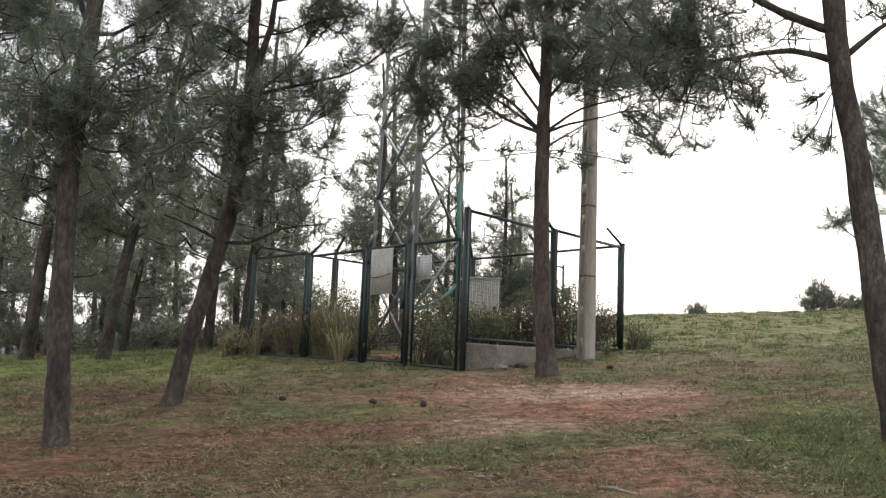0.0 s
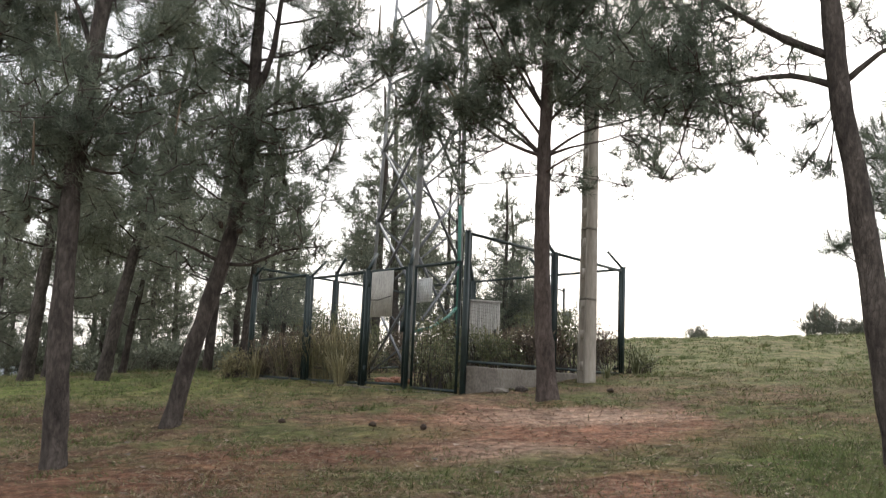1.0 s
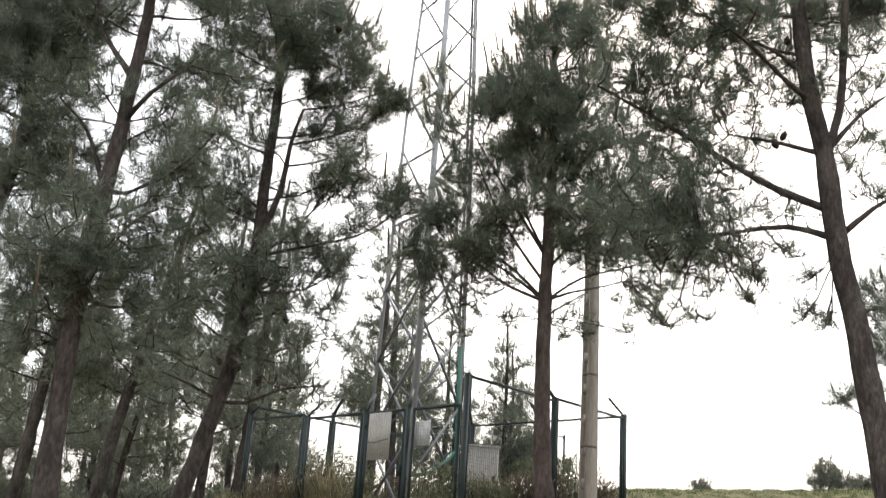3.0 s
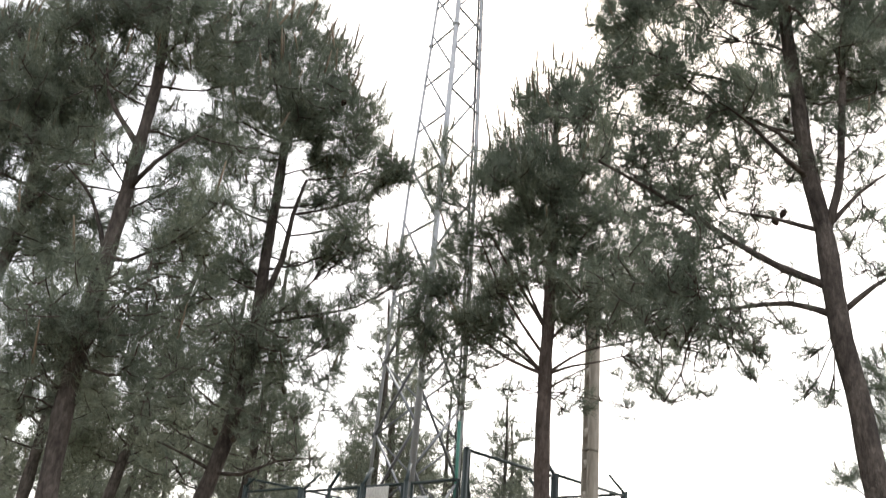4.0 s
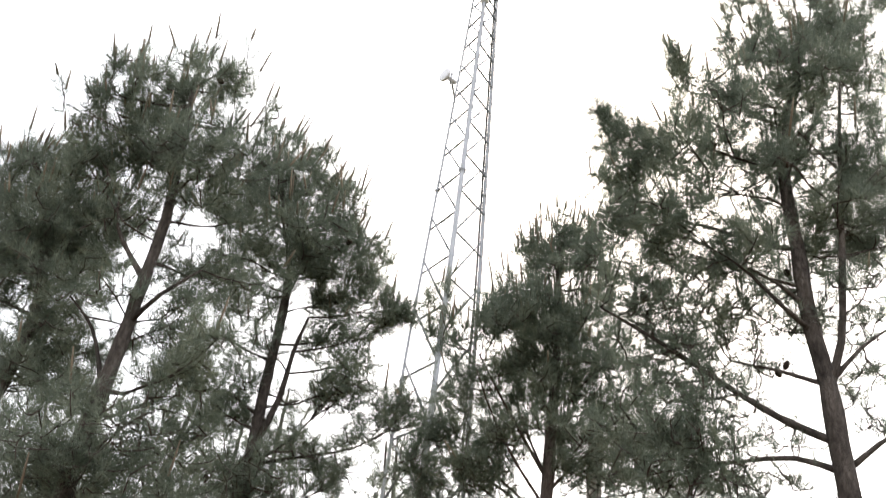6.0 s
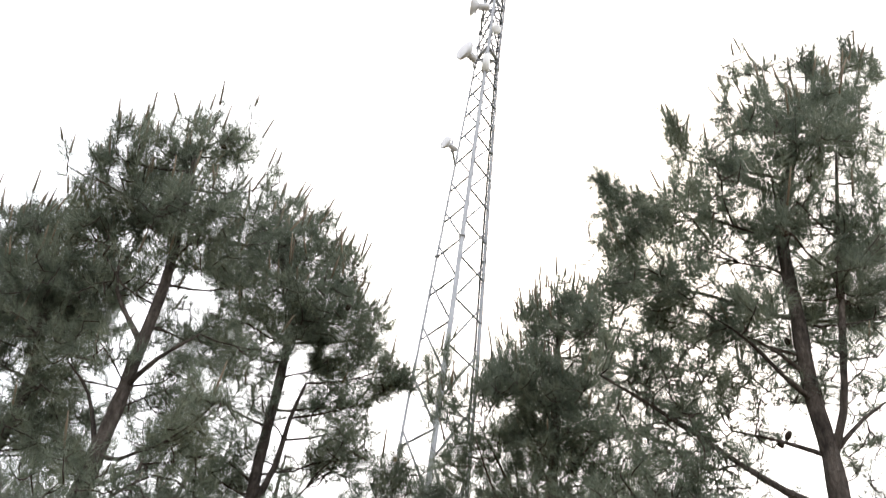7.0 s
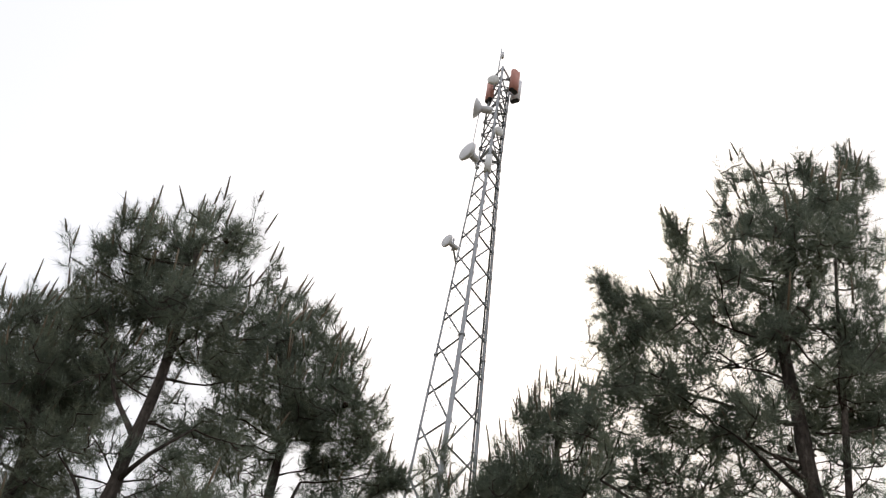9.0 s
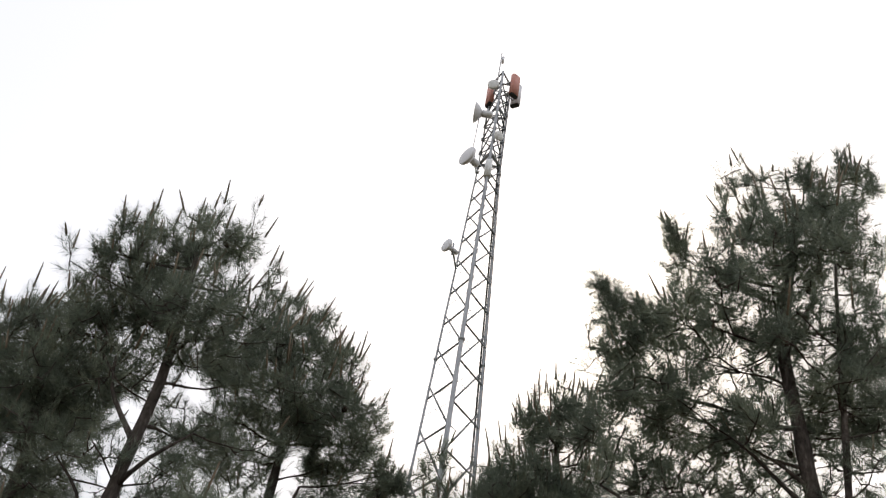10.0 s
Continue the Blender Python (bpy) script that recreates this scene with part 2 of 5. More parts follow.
    bs = n.new("ShaderNodeBsdfPrincipled")
    bs.inputs["Roughness"].default_value = 0.95
    bs.inputs["Specular IOR Level"].default_value = 0.1
    l.new(col, bs.inputs["Base Color"])
    bm1 = n.new("ShaderNodeBump")
    bm1.inputs["Strength"].default_value, bm1.inputs["Distance"].default_value = 0.8, 0.05
    l.new(grain, bm1.inputs["Height"])
    bm2 = n.new("ShaderNodeBump")
    bm2.inputs["Strength"].default_value, bm2.inputs["Distance"].default_value = 0.6, 0.015
    l.new(fine, bm2.inputs["Height"])
    l.new(bm1.outputs[0], bm2.inputs["Normal"])
    l.new(bm2.outputs[0], bs.inputs["Normal"])
    o = n.new("ShaderNodeOutputMaterial")
    l.new(bs.outputs[0], o.inputs["Surface"])
    return m


M_GROUND = ground_material()


# ---- mesh helpers ----
def mesh_of(name, verts, faces, smooth=False):
    """A mesh from arrays: verts (n, 3), faces a list of index arrays (m, k)."""
    me = bpy.data.meshes.new(name)
    verts = np.asarray(verts, dtype=np.float32).reshape(-1, 3)
    faces = [np.asarray(f, dtype=np.int32) for f in faces if len(f)]
    loops = np.concatenate([f.ravel() for f in faces])
    totals = np.concatenate([np.full(len(f), f.shape[1], dtype=np.int32) for f in faces])
    starts = np.concatenate([[0], np.cumsum(totals)[:-1]]).astype(np.int32)
    me.vertices.add(len(verts))
    me.vertices.foreach_set("co", verts.ravel())
    me.loops.add(len(loops))
    me.loops.foreach_set("vertex_index", loops)
    me.polygons.add(len(totals))
    me.polygons.foreach_set("loop_start", starts)
    me.polygons.foreach_set("loop_total", totals)
    if smooth:
        me.polygons.foreach_set("use_smooth", np.ones(len(totals), dtype=bool))
    me.update(calc_edges=True)
    me.validate()
    return me


class Build:
    """Collects tubes, boxes and loose faces, and makes one mesh of them."""

    def __init__(self):
        self.v, self.f, self.n = [], {3: [], 4: []}, 0

    def add(self, verts, *faces):
        verts = np.asarray(verts, dtype=float).reshape(-1, 3)
        for f in faces:
            f = np.asarray(f, dtype=np.int64)
            if len(f):
                self.f[f.shape[1]].append(f + self.n)
        self.v.append(verts)
        self.n += len(verts)
        return self

    def tube(self, path, radii, sides=6, cap=True, rough=0.0, rng=None):
        path = np.asarray(path, dtype=float)
        k = len(path)
        radii = np.broadcast_to(np.asarray(radii, dtype=float), (k,))
        tang = np.gradient(path, axis=0)
        tang /= np.linalg.norm(tang, axis=1)[:, None] + 1e-9
        ref = np.array([0.0, 1.0, 0.0]) if abs(tang[0][2]) > 0.7 else np.array([0.0, 0.0, 1.0])
        a = np.cross(tang, ref)
        a /= np.linalg.norm(a, axis=1)[:, None] + 1e-9
        b = np.cross(tang, a)
        ang = np.arange(sides) * 2 * np.pi / sides
        rr = radii[:, None] * np.ones(sides)
        if rough and rng is not None:
            rr = rr * (1 + rough * rng.standard_normal((k, sides)))
        ring = path[:, None] + rr[..., None] * (a[:, None] * np.cos(ang)[:, None] + b[:, None] * np.sin(ang)[:, None])
        i = np.arange(k - 1)[:, None] * sides
        j = np.arange(sides)
        q = np.stack([i + j, i + (j + 1) % sides, i + sides + (j + 1) % sides, i + sides + j], -1).reshape(-1, 4)
        verts = ring.reshape(-1, 3)
        tris = []
        if cap:
            verts = np.concatenate([verts, path[:1], path[-1:]])
            lo, hi, last = k * sides, k * sides + 1, (k - 1) * sides
            tris = [(lo, (s + 1) % sides, s) for s in range(sides)] + [(hi, last + s, last + (s + 1) % sides) for s in range(sides)]
        return self.add(verts, q, np.array(tris) if tris else [])

    def box(self, m, sx, sy, sz, bevel=0.0):
        """A box centred on the pose m, with chamfered upright edges where bevel is given."""
        m = np.array(m)
        x, y, z = sx / 2, sy / 2, sz / 2
        if bevel:
            c = bevel
            prof = [(-x + c, -y), (x - c, -y), (x, -y + c), (x, y - c), (x - c, y), (-x + c, y), (-x, y - c), (-x, -y + c)]
        else:
            prof = [(-x, -y), (x, -y), (x, y), (-x, y)]
        k = len(prof)
        v = np.array([(px, py, -z) for px, py in prof] + [(px, py, z) for px, py in prof] + [(0, 0, -z), (0, 0, z)])
        q = [(i, (i + 1) % k, k + (i + 1) % k, k + i) for i in range(k)]
        t = [(2 * k, (i + 1) % k, i) for i in range(k)] + [(2 * k + 1, k + i, k + (i + 1) % k) for i in range(k)]
        return self.add(v @ m[:3, :3].T + m[:3, 3], np.array(q), np.array(t))

    def bar(self, p, q, w, d=None, spin=0.0):
        """A square bar from p to q."""
        p, q = Vector(p), Vector(q)
        m = Matrix.Translation((p + q) / 2) @ (q - p).to_track_quat("Z", "Y").to_matrix().to_4x4() @ pose(0, 0, 0, 0, 0, spin)
        return self.box(m, w, d or w, (q - p).length)

    def mesh(self, name, smooth=False):
        return mesh_of(name, np.concatenate(self.v), [np.concatenate(f) for f in self.f.values() if f], smooth)


def part(name, build, mat_, parent=None, label="", smooth=False):
    me = build if isinstance(build, bpy.types.Mesh) else build.mesh(name, smooth)
    me.materials.append(mat_)
    ob = new(name, me)
    ob.parent = parent
    if label:
        tagged(ob, label)
    return ob


def thing(name, at, label, category, group="", kind=""):
    e = new(name)
    e.empty_display_size = 0.2
    e.location = at
    return tagged(e, label, category, group, kind)


def shifted(build, at):
    """Brings world coordinates to those of a thing that stands at `at`."""
    build.v = [v - np.asarray(at, dtype=float) for v in build.v]
    return build


def blend(x, xs, ys):
    return np.interp(x, xs, ys)


def smooth_step(x, a, b):
    s = np.clip((x - a) / (b - a), 0, 1)
    return s * s * (3 - 2 * s)


G_Y = [-30, 0, 6.8, 9, 11, 13, 14.2, 16, 18, 22, 30, 38, 46, 60, 120, 400, 2500]
G_Z = [-3.0, 0, 0.68, 0.90, 1.17, 1.44, 1.50, 1.66, 1.83, 2.0, 2.3, 2.46, 2.3, 0.5, -9, -32, -60]


def ground_z(x, y):
    x, y = np.asarray(x, dtype=float), np.asarray(y, dtype=float)
    z = sum(blend(y + d, G_Y, G_Z) for d in (-1.2, -0.6, 0, 0.6, 1.2)) / 5
    z = z + 0.06 * np.clip(x, -22, 22) * smooth_step(y, 0, 9) * (1 - smooth_step(y, 50, 110))
    z = z + 0.75 * smooth_step(x, 0.5, 6) * smooth_step(y, 18.5, 31) * (1 - smooth_step(y, 45, 90))
    return z - 1.2 * smooth_step(-x, 8, 24) * smooth_step(y, 21, 40)


def ground_at(x, y):
    return float(ground_z(x, y))


# ---- ground ----
def make_ground():
    rng = np.random.default_rng(3)
    xs = np.concatenate([[-2500, -900, -400, -200, -110, -70, -50, -38, -30], np.arange(-24, 24.01, 0.25), [30, 38, 50, 70, 110, 200, 400, 900, 2500]])
    ys = np.concatenate([[-400, -120, -50, -25, -12, -6, -2, 1, 3, 4.5], np.arange(5, 30, 0.2), np.arange(30, 46, 0.5), [48, 52, 58, 66, 76, 90, 110, 140, 190, 260, 400, 700, 1300, 2500]])
    X, Y = np.meshgrid(xs, ys)
    Z = ground_z(X, Y)
    near = (np.abs(X) < 25) & (Y > 4) & (Y < 46)
    lumps = np.array([noise.fractal(Vector((x * 0.55, y * 0.55, 0.3)), 1.0, 2.0, 4) for x, y in zip(X.ravel(), Y.ravel())]).reshape(X.shape)
    Z = Z + near * (0.03 * lumps + 0.014 * rng.standard_normal(X.shape))
    r, c = X.shape
    idx = np.arange(r * c).reshape(r, c)
    q = np.stack([idx[:-1, :-1], idx[:-1, 1:], idx[1:, 1:], idx[1:, :-1]], -1).reshape(-1, 4)
    g = part("ground", mesh_of("ground", np.stack([X, Y, Z], -1), [q], True), M_GROUND)
    tagged(g, "sloping turf strewn with brown pine needles and bare reddish soil", "ground", kind="structure")


make_ground()


def make_hills():
    b = Build()
    for dist, height, seed in ((520, 26, 1.0), (800, 52, 5.0)):
        a = np.radians(np.linspace(-70, 12, 120))
        crest = np.array([noise.fractal(Vector((t * 5 + seed, seed, 0)), 1.0, 2.0, 5) for t in a])
        z1 = -34 + height * (0.95 + 0.5 * crest)
        x, y = np.sin(a) * dist, np.cos(a) * dist
        lo = np.stack([x * 0.8, y * 0.8, np.full_like(x, -50)], -1)
        hi = np.stack([x, y, z1], -1)
        bk = np.stack([x * 1.2, y * 1.2, np.full_like(x, -60)], -1)
        k = len(a)
        i = np.arange(k - 1)
        q = np.concatenate([np.stack([i, i + 1, i + 1 + k, i + k], -1), np.stack([i + k, i + 1 + k, i + 1 + 2 * k, i + 2 * k], -1)])
        b.add(np.concatenate([lo, hi, bk]), q)
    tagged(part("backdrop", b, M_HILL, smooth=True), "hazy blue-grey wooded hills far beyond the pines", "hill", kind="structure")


make_hills()


# ---- pines ----
def spline(points, step=0.25):
    """Catmull-Rom through the points, resampled at about even steps."""
    p = np.asarray(points, dtype=float)
    p = np.concatenate([[2 * p[0] - p[1]], p, [2 * p[-1] - p[-2]]])
    out = []
    for i in range(1, len(p) - 2):
        k = max(2, int(np.linalg.norm(p[i + 1] - p[i]) / step))
        t = np.linspace(0, 1, k, endpoint=False)[:, None]
        a, b_, c, d = p[i - 1], p[i], p[i + 1], p[i + 2]
        out.append(0.5 * (2 * b_ + (c - a) * t + (2 * a - 5 * b_ + 4 * c - d) * t ** 2 + (3 * b_ - a - 3 * c + d) * t ** 3))
    return np.concatenate(out + [p[-2:-1]])


def bezier(a, b, c, k):
    t = np.linspace(0, 1, k)[:, None]
    return (1 - t) ** 2 * a + 2 * t * (1 - t) * b + t ** 2 * c


def unit(v):
    return v / (np.linalg.norm(v, axis=-1, keepdims=True) + 1e-9)


def needle_tufts(rng, starts, dirs, lengths, sizes, per, width):
    """Bottle-brush shoots: `per` needles round each shoot, spread wide at its foot and closing at its tip, a slim triangle each."""
    m = len(starts)
    t = rng.random((m, per))
    base = starts[:, None] + dirs[:, None] * (lengths[:, None] * t)[..., None]
    side = unit(np.cross(rng.standard_normal((m, per, 3)), dirs[:, None]))
    ang = np.radians(np.clip(72 - 44 * t + rng.normal(0, 13, (m, per)), 6, 95))
    d = dirs[:, None] * np.cos(ang)[..., None] + side * np.sin(ang)[..., None]
    d[..., 2] -= 0.06
    d = unit(d)
    ln = sizes[:, None] * rng.uniform(0.65, 1.2, (m, per))
    w = unit(np.cross(d, rng.standard_normal((m, per, 3)))) * (width / 2)
    v = np.stack([base - w, base + w, base + d * ln[..., None]], 2).reshape(-1, 3)
    return v, np.arange(len(v)).reshape(-1, 3)


def cone_build(b, at, r, ln, rng):
    """A pine cone: a blunt egg of overlapping scales."""
    axis = unit(np.array([rng.normal(0, 0.5), rng.normal(0, 0.5), -1.0]))
    k = 6
    t = np.linspace(0, 1, k)
    b.tube(at + axis * (t * ln)[:, None], r * np.sin(np.pi * (0.12 + 0.8 * t)) ** 0.7, 7, rough=0.12, rng=rng)


def pine(name, label, trunk, r0, r1, clumps, seed, density=1.0, per=36, size=0.18, width=0.005, bark=None, needles=None,
         limb_parts=True, candles=0.8, stems=(), bare=(), cones=0, group="", steep=0.3, fill=(), clear=0.0, loose=(), airy=0.3, more=()):
    """A pine. trunk: points up its stem. clumps: (x, y, z, spread, height) of each mass of foliage, and each has its limb; loose: the same, thinner by `airy`; more: further masses of the crown.
    stems: further stems (points, radius). bare: further limbs with few needles (points, radius).
    fill: (x, y, z, spread, height, count) of looser foliage strewn between. clear: height of the lowest limb."""
    rng = np.random.default_rng(seed)
    solid = [(x, y, z, 1.18 * a, 1.15 * b_, 0.68, False) for x, y, z, a, b_ in clumps] + [(x, y, z, 1.4 * a, 1.4 * b_, airy, True) for x, y, z, a, b_ in loose]
    solid += [(x, y, z, 0.95 * a, 0.95 * b_, 0.5, False) for x, y, z, a, b_ in more]
    for x, y, z, a, b_, count in fill:
        for _ in range(count):
            o = unit(rng.standard_normal(3)) * rng.random() ** 0.4
            r = rng.uniform(0.28, 0.5)
            solid.append((x + o[0] * a, y + o[1] * min(a, 1.3), z + o[2] * b_, r, r * rng.uniform(0.6, 1.0), rng.uniform(0.2, 0.36), len(loose) > 15))
    clumps = solid
    bark, needles = bark or M_BARK, needles or M_NEEDLE
    path = spline(trunk, 0.22)
    foot = path[0].copy()
    foot[2] = ground_at(foot[0], foot[1]) if group != "variant" else foot[2]
    root = thing(name, foot, label, "pine tree", group if group != "variant" else "")
    run = np.concatenate([[0], np.cumsum(np.linalg.norm(np.diff(path, axis=0), axis=1))])
    run /= run[-1]
    rad = r1 + (r0 - r1) * (1 - run) ** 0.85
    hgt = path[:, 2] - path[0, 2]
    rad = rad * (1 + 0.16 * np.exp(-hgt / 0.1)) * (1 + 0.03 * np.sin(hgt * 9 + seed) + 0.025 * rng.standard_normal(len(hgt)))
    wob = np.cumsum(rng.normal(0, 0.006, (len(path), 3)), axis=0) * (run[:, None] > 0.1)
    wob[:, 2] = 0
    path = path + wob * 0.6
    below = path[:1] - np.array([[0, 0, 0.35]])
    b = Build().tube(np.concatenate([below, path]), np.concatenate([[rad[0] * 1.25], rad]), 14, rough=0.045, rng=rng)
    part("trunk", shifted(b, foot), bark, root, smooth=True)
    lines = [(path, rad)]
    def rooted(pts):
        """A limb's points, with the first on the axis of the trunk."""
        k = int(np.argmin(np.linalg.norm(path - np.array(pts[0]), axis=1)))
        return [tuple(path[k])] + list(pts[1:])

    for pts, r in stems:
        p = spline(rooted(pts), 0.25)
        rr = np.linspace(r, r * 0.35, len(p))
        part("stem", shifted(Build().tube(p, rr, 8, rough=0.05, rng=rng), foot), bark, root, smooth=True)
        lines.append((p, rr))
    limbs, twigs = Build(), Build()
    s0, sd, sl, ss = [], [], [], []
    cand = Build()
    cone_spots = []

    def shoot(p, d, ln, long_=1.0):
        s0.append(p)
        sd.append(d)
        sl.append(ln)
        ss.append(size * long_)

    def give_limb(curve, rr):
        if limb_parts:
            part("limb", shifted(Build().tube(curve, rr, 7, rough=0.06, rng=rng), foot), bark, root, smooth=True)
        else:
            limbs.tube(curve, rr, 5)

    top_z = max(c[2] + c[4] for c in clumps)
    for pts, r in bare:
        p = spline(rooted(pts), 0.2)
        rr = np.linspace(r, r * 0.3, len(p))
        give_limb(p, rr)
        lines.append((p, rr))
    stem_count = 1 + len(stems)

    def axis_at(z):
        return path[int(np.argmin(np.abs(path[:, 2] - z)))]

    # the masses nearest the stem come first, so that farther ones can fork from their limbs
    clumps = sorted(clumps, key=lambda c: math.hypot(c[0] - axis_at(c[2])[0], c[1] - axis_at(c[2])[1]))
    for cx, cy, cz, rh, rv, thick, loose_shoots in clumps:
        c = np.array([cx, cy, cz])
        if loose_shoots and cz > path[0, 2] + 5.2:
            loose_shoots, thick = False, 0.78 * thick
        best = None
        for i, (p, rr) in enumerate(lines):
            hd = np.linalg.norm(p[:, :2] - c[:2], axis=1)
            if i < stem_count:
                want = cz - steep * hd - 0.12
                cost = np.abs(p[:, 2] - want) + 0.75 * hd + rng.uniform(0, 0.5, len(p)) + 5 * (p[:, 2] < path[0, 2] + max(clear, 0.18 * hgt.max()))
            else:
                cost = 0.25 + np.linalg.norm(p - c, axis=1) + 1.2 * np.maximum(0, p[:, 2] - cz) + 3 * (rr < 0.009)
            k = int(np.argmin(cost))
            if best is None or cost[k] < best[0]:
                best = (cost[k], p[k], rr[k])
        a, ar = best[1], best[2]
        span = np.linalg.norm(c - a)
        end = c + unit(c - a) * rh * 0.45
        ctrl = a + (end - a) * np.array([0.55, 0.55, 0.32]) + rng.normal(0, 0.05 + 0.04 * span, 3)
        curve = bezier(a, ctrl, end, max(5, int(span / 0.16)))
        curve[1:-1] += rng.normal(0, 0.012 + 0.006 * span, (len(curve) - 2, 3))
        lr = min(0.75 * ar, (0.3 if loose_shoots else 0.35 + 0.45 * thick) * (0.012 + 0.012 * span + 0.016 * rh))
        rr = np.linspace(lr, 0.006, len(curve))
        give_limb(curve, rr)
        if span > 0.4:
            lines.append((curve[1:], rr[1:]))
        vol = 4.19 * rh * rh * rv
        count = int(density * thick * (14 + 112 * vol) * (1.5 if loose_shoots else 1.0))
        u = unit(rng.standard_normal((count, 3))) * (rng.random((count, 1)) ** 0.5)
        u *= 1 + 0.22 * rng.standard_normal((count, 1)) * (rng.random((count, 1)) > 0.75)
        u /= np.maximum(1, np.linalg.norm(u, axis=1, keepdims=True) / 1.12)
        tips = c + u * np.array([rh, rh, rv])
        # branchlets: each tip joins the nearest wood that stands already, the inner ones first
        nodes = np.empty((len(curve) + 2 * count, 3))
        keep_from = int(0.3 * len(curve))
        n_nodes = len(curve) - keep_from
        nodes[:n_nodes] = curve[keep_from:]
        tips = tips[np.argsort(np.min(np.linalg.norm(tips[:, None] - nodes[None, :n_nodes], axis=2), axis=1))]
        for tip in tips:
            away = np.linalg.norm(nodes[:n_nodes] - tip, axis=1) + 0.3 * np.maximum(0, nodes[:n_nodes, 2] - tip[2])
            away[away < 0.1] += 0.5
            o = nodes[int(np.argmin(away))]
            reach = np.linalg.norm(tip - o)
            mid = (o + tip) / 2 + np.array([0, 0, -0.14 * reach]) + rng.normal(0, 0.03, 3)
            tw = bezier(o, mid, tip, 3)
            twigs.tube(tw, (0.009, 0.007, 0.0045), 3, cap=False)
            nodes[n_nodes], nodes[n_nodes + 1] = tw[1], tip
            n_nodes += 2
            ax = axis_at(tip[2])
            out = unit((tip - ax) * np.array([1, 1, 0.0]))
            high = np.clip((tip[2] - (top_z - 3.0)) / 2.0, 0, 1)
            d = unit(unit(tip - mid) * 0.6 + out * 0.3 + np.array([0, 0, 0.4 + 0.55 * high]) + rng.normal(0, 0.22, 3))
            if loose_shoots:
                ln = rng.uniform(0.08, 0.22)
                shoot(tip - d * 0.03, d, ln, 0.78)
                if rng.random() < 0.6:
                    q = tw[1]
                    shoot(q, unit(unit(tip - mid) * 0.5 + rng.normal(0, 0.55, 3) + np.array([0, 0, 0.35])), rng.uniform(0.05, 0.14), 0.72)
            else:
                ln = rng.uniform(0.16, 0.36)
                shoot(tip - d * 0.5 * ln, d, ln, 0.95)
                for _ in range(2):
                    w = rng.uniform(0.3, 0.95)
                    q = o + (tip - o) * w
                    shoot(q, unit(unit(tip - mid) * 0.6 + out * 0.2 + rng.normal(0, 0.5, 3) + np.array([0, 0, 0.4])), rng.uniform(0.1, 0.24), 0.9)
            upper = (tip[2] - c[2]) / rv
            if upper > 0.2 and not loose_shoots and rng.random() < candles * (0.12 + 0.88 * high):
                cd = unit(d * 0.55 + out * 0.1 + np.array([rng.normal(0, 0.08), rng.normal(0, 0.08), 0.8]))
                cl_ = rng.uniform(0.14, 0.42)
                p0 = tip + d * ln * 0.35
                cand.tube(np.stack([p0, p0 + cd * cl_ * 0.6, p0 + cd * cl_]), [0.0135, 0.012, 0.006], 4)
                shoot(p0, cd, cl_ * 0.8, 0.34)
            elif cones and rng.random() < 0.03:
                cone_spots.append(o + (tip - o) * 0.5)
    if limbs.n:
        tagged(part("branchwork", shifted(limbs, foot), bark, root, smooth=True), kind="stuff")
    tagged(part("twig_spray", shifted(twigs, foot), M_TWIG, root), kind="stuff")
    v, t = needle_tufts(rng, np.array(s0), np.array(sd), np.array(sl), np.array(ss), per, width)
    tagged(part("crown", mesh_of("crown", v - foot, [t]), needles, root), kind="stuff")
    if cand.n:
        tagged(part("spring_growth", shifted(cand, foot), M_CANDLE, root, "upright brown spring shoots"), kind="stuff")
    for p in cone_spots[:cones]:
        bc = Build()
        cone_build(bc, np.array(p), 0.035, 0.09, rng)
        part("pine_cone", shifted(bc, foot), M_CONE, root, smooth=True)
    return root


A_TRUNK = [(-3.57, 9.10, 0.71), (-3.60, 9.10, 1.40), (-3.62, 9.10, 2.15), (-3.64, 9.10, 3.36), (-3.58, 9.10, 4.44), (-3.51, 9.10, 5.28), (-3.46, 9.10, 6.24), (-3.43, 9.10, 6.79), (-3.49, 9.10, 7.86), (-3.57, 9.10, 8.63)]
A_TOP = [(-4.38, 9.10, 8.51, 0.41, 0.52), (-3.87, 9.50, 8.92, 0.43, 0.51), (-3.24, 9.10, 8.86, 0.35, 0.49), (-4.16, 9.60, 7.88, 0.55, 0.55), (-3.06, 8.80, 7.46, 0.51, 0.54), (-4.67, 9.40, 7.66, 0.34, 0.47), (-4.36, 9.70, 6.93, 0.47, 0.40), (-3.30, 9.90, 6.60, 0.46, 0.40), (-2.57, 8.70, 5.19, 0.34, 0.34), (-4.37, 9.50, 6.07, 0.44, 0.38), (-2.91, 9.10, 4.88, 0.46, 0.29)]
A_LOW = [(-2.93, 8.50, 4.25, 0.42, 0.32), (-3.74, 8.60, 4.07, 0.43, 0.32), (-3.45, 8.80, 3.90, 0.59, 0.29), (-4.12, 9.40, 3.84, 0.46, 0.29), (-2.97, 9.60, 4.51, 0.47, 0.35), (-4.36, 9.60, 3.61, 0.35, 0.29)]
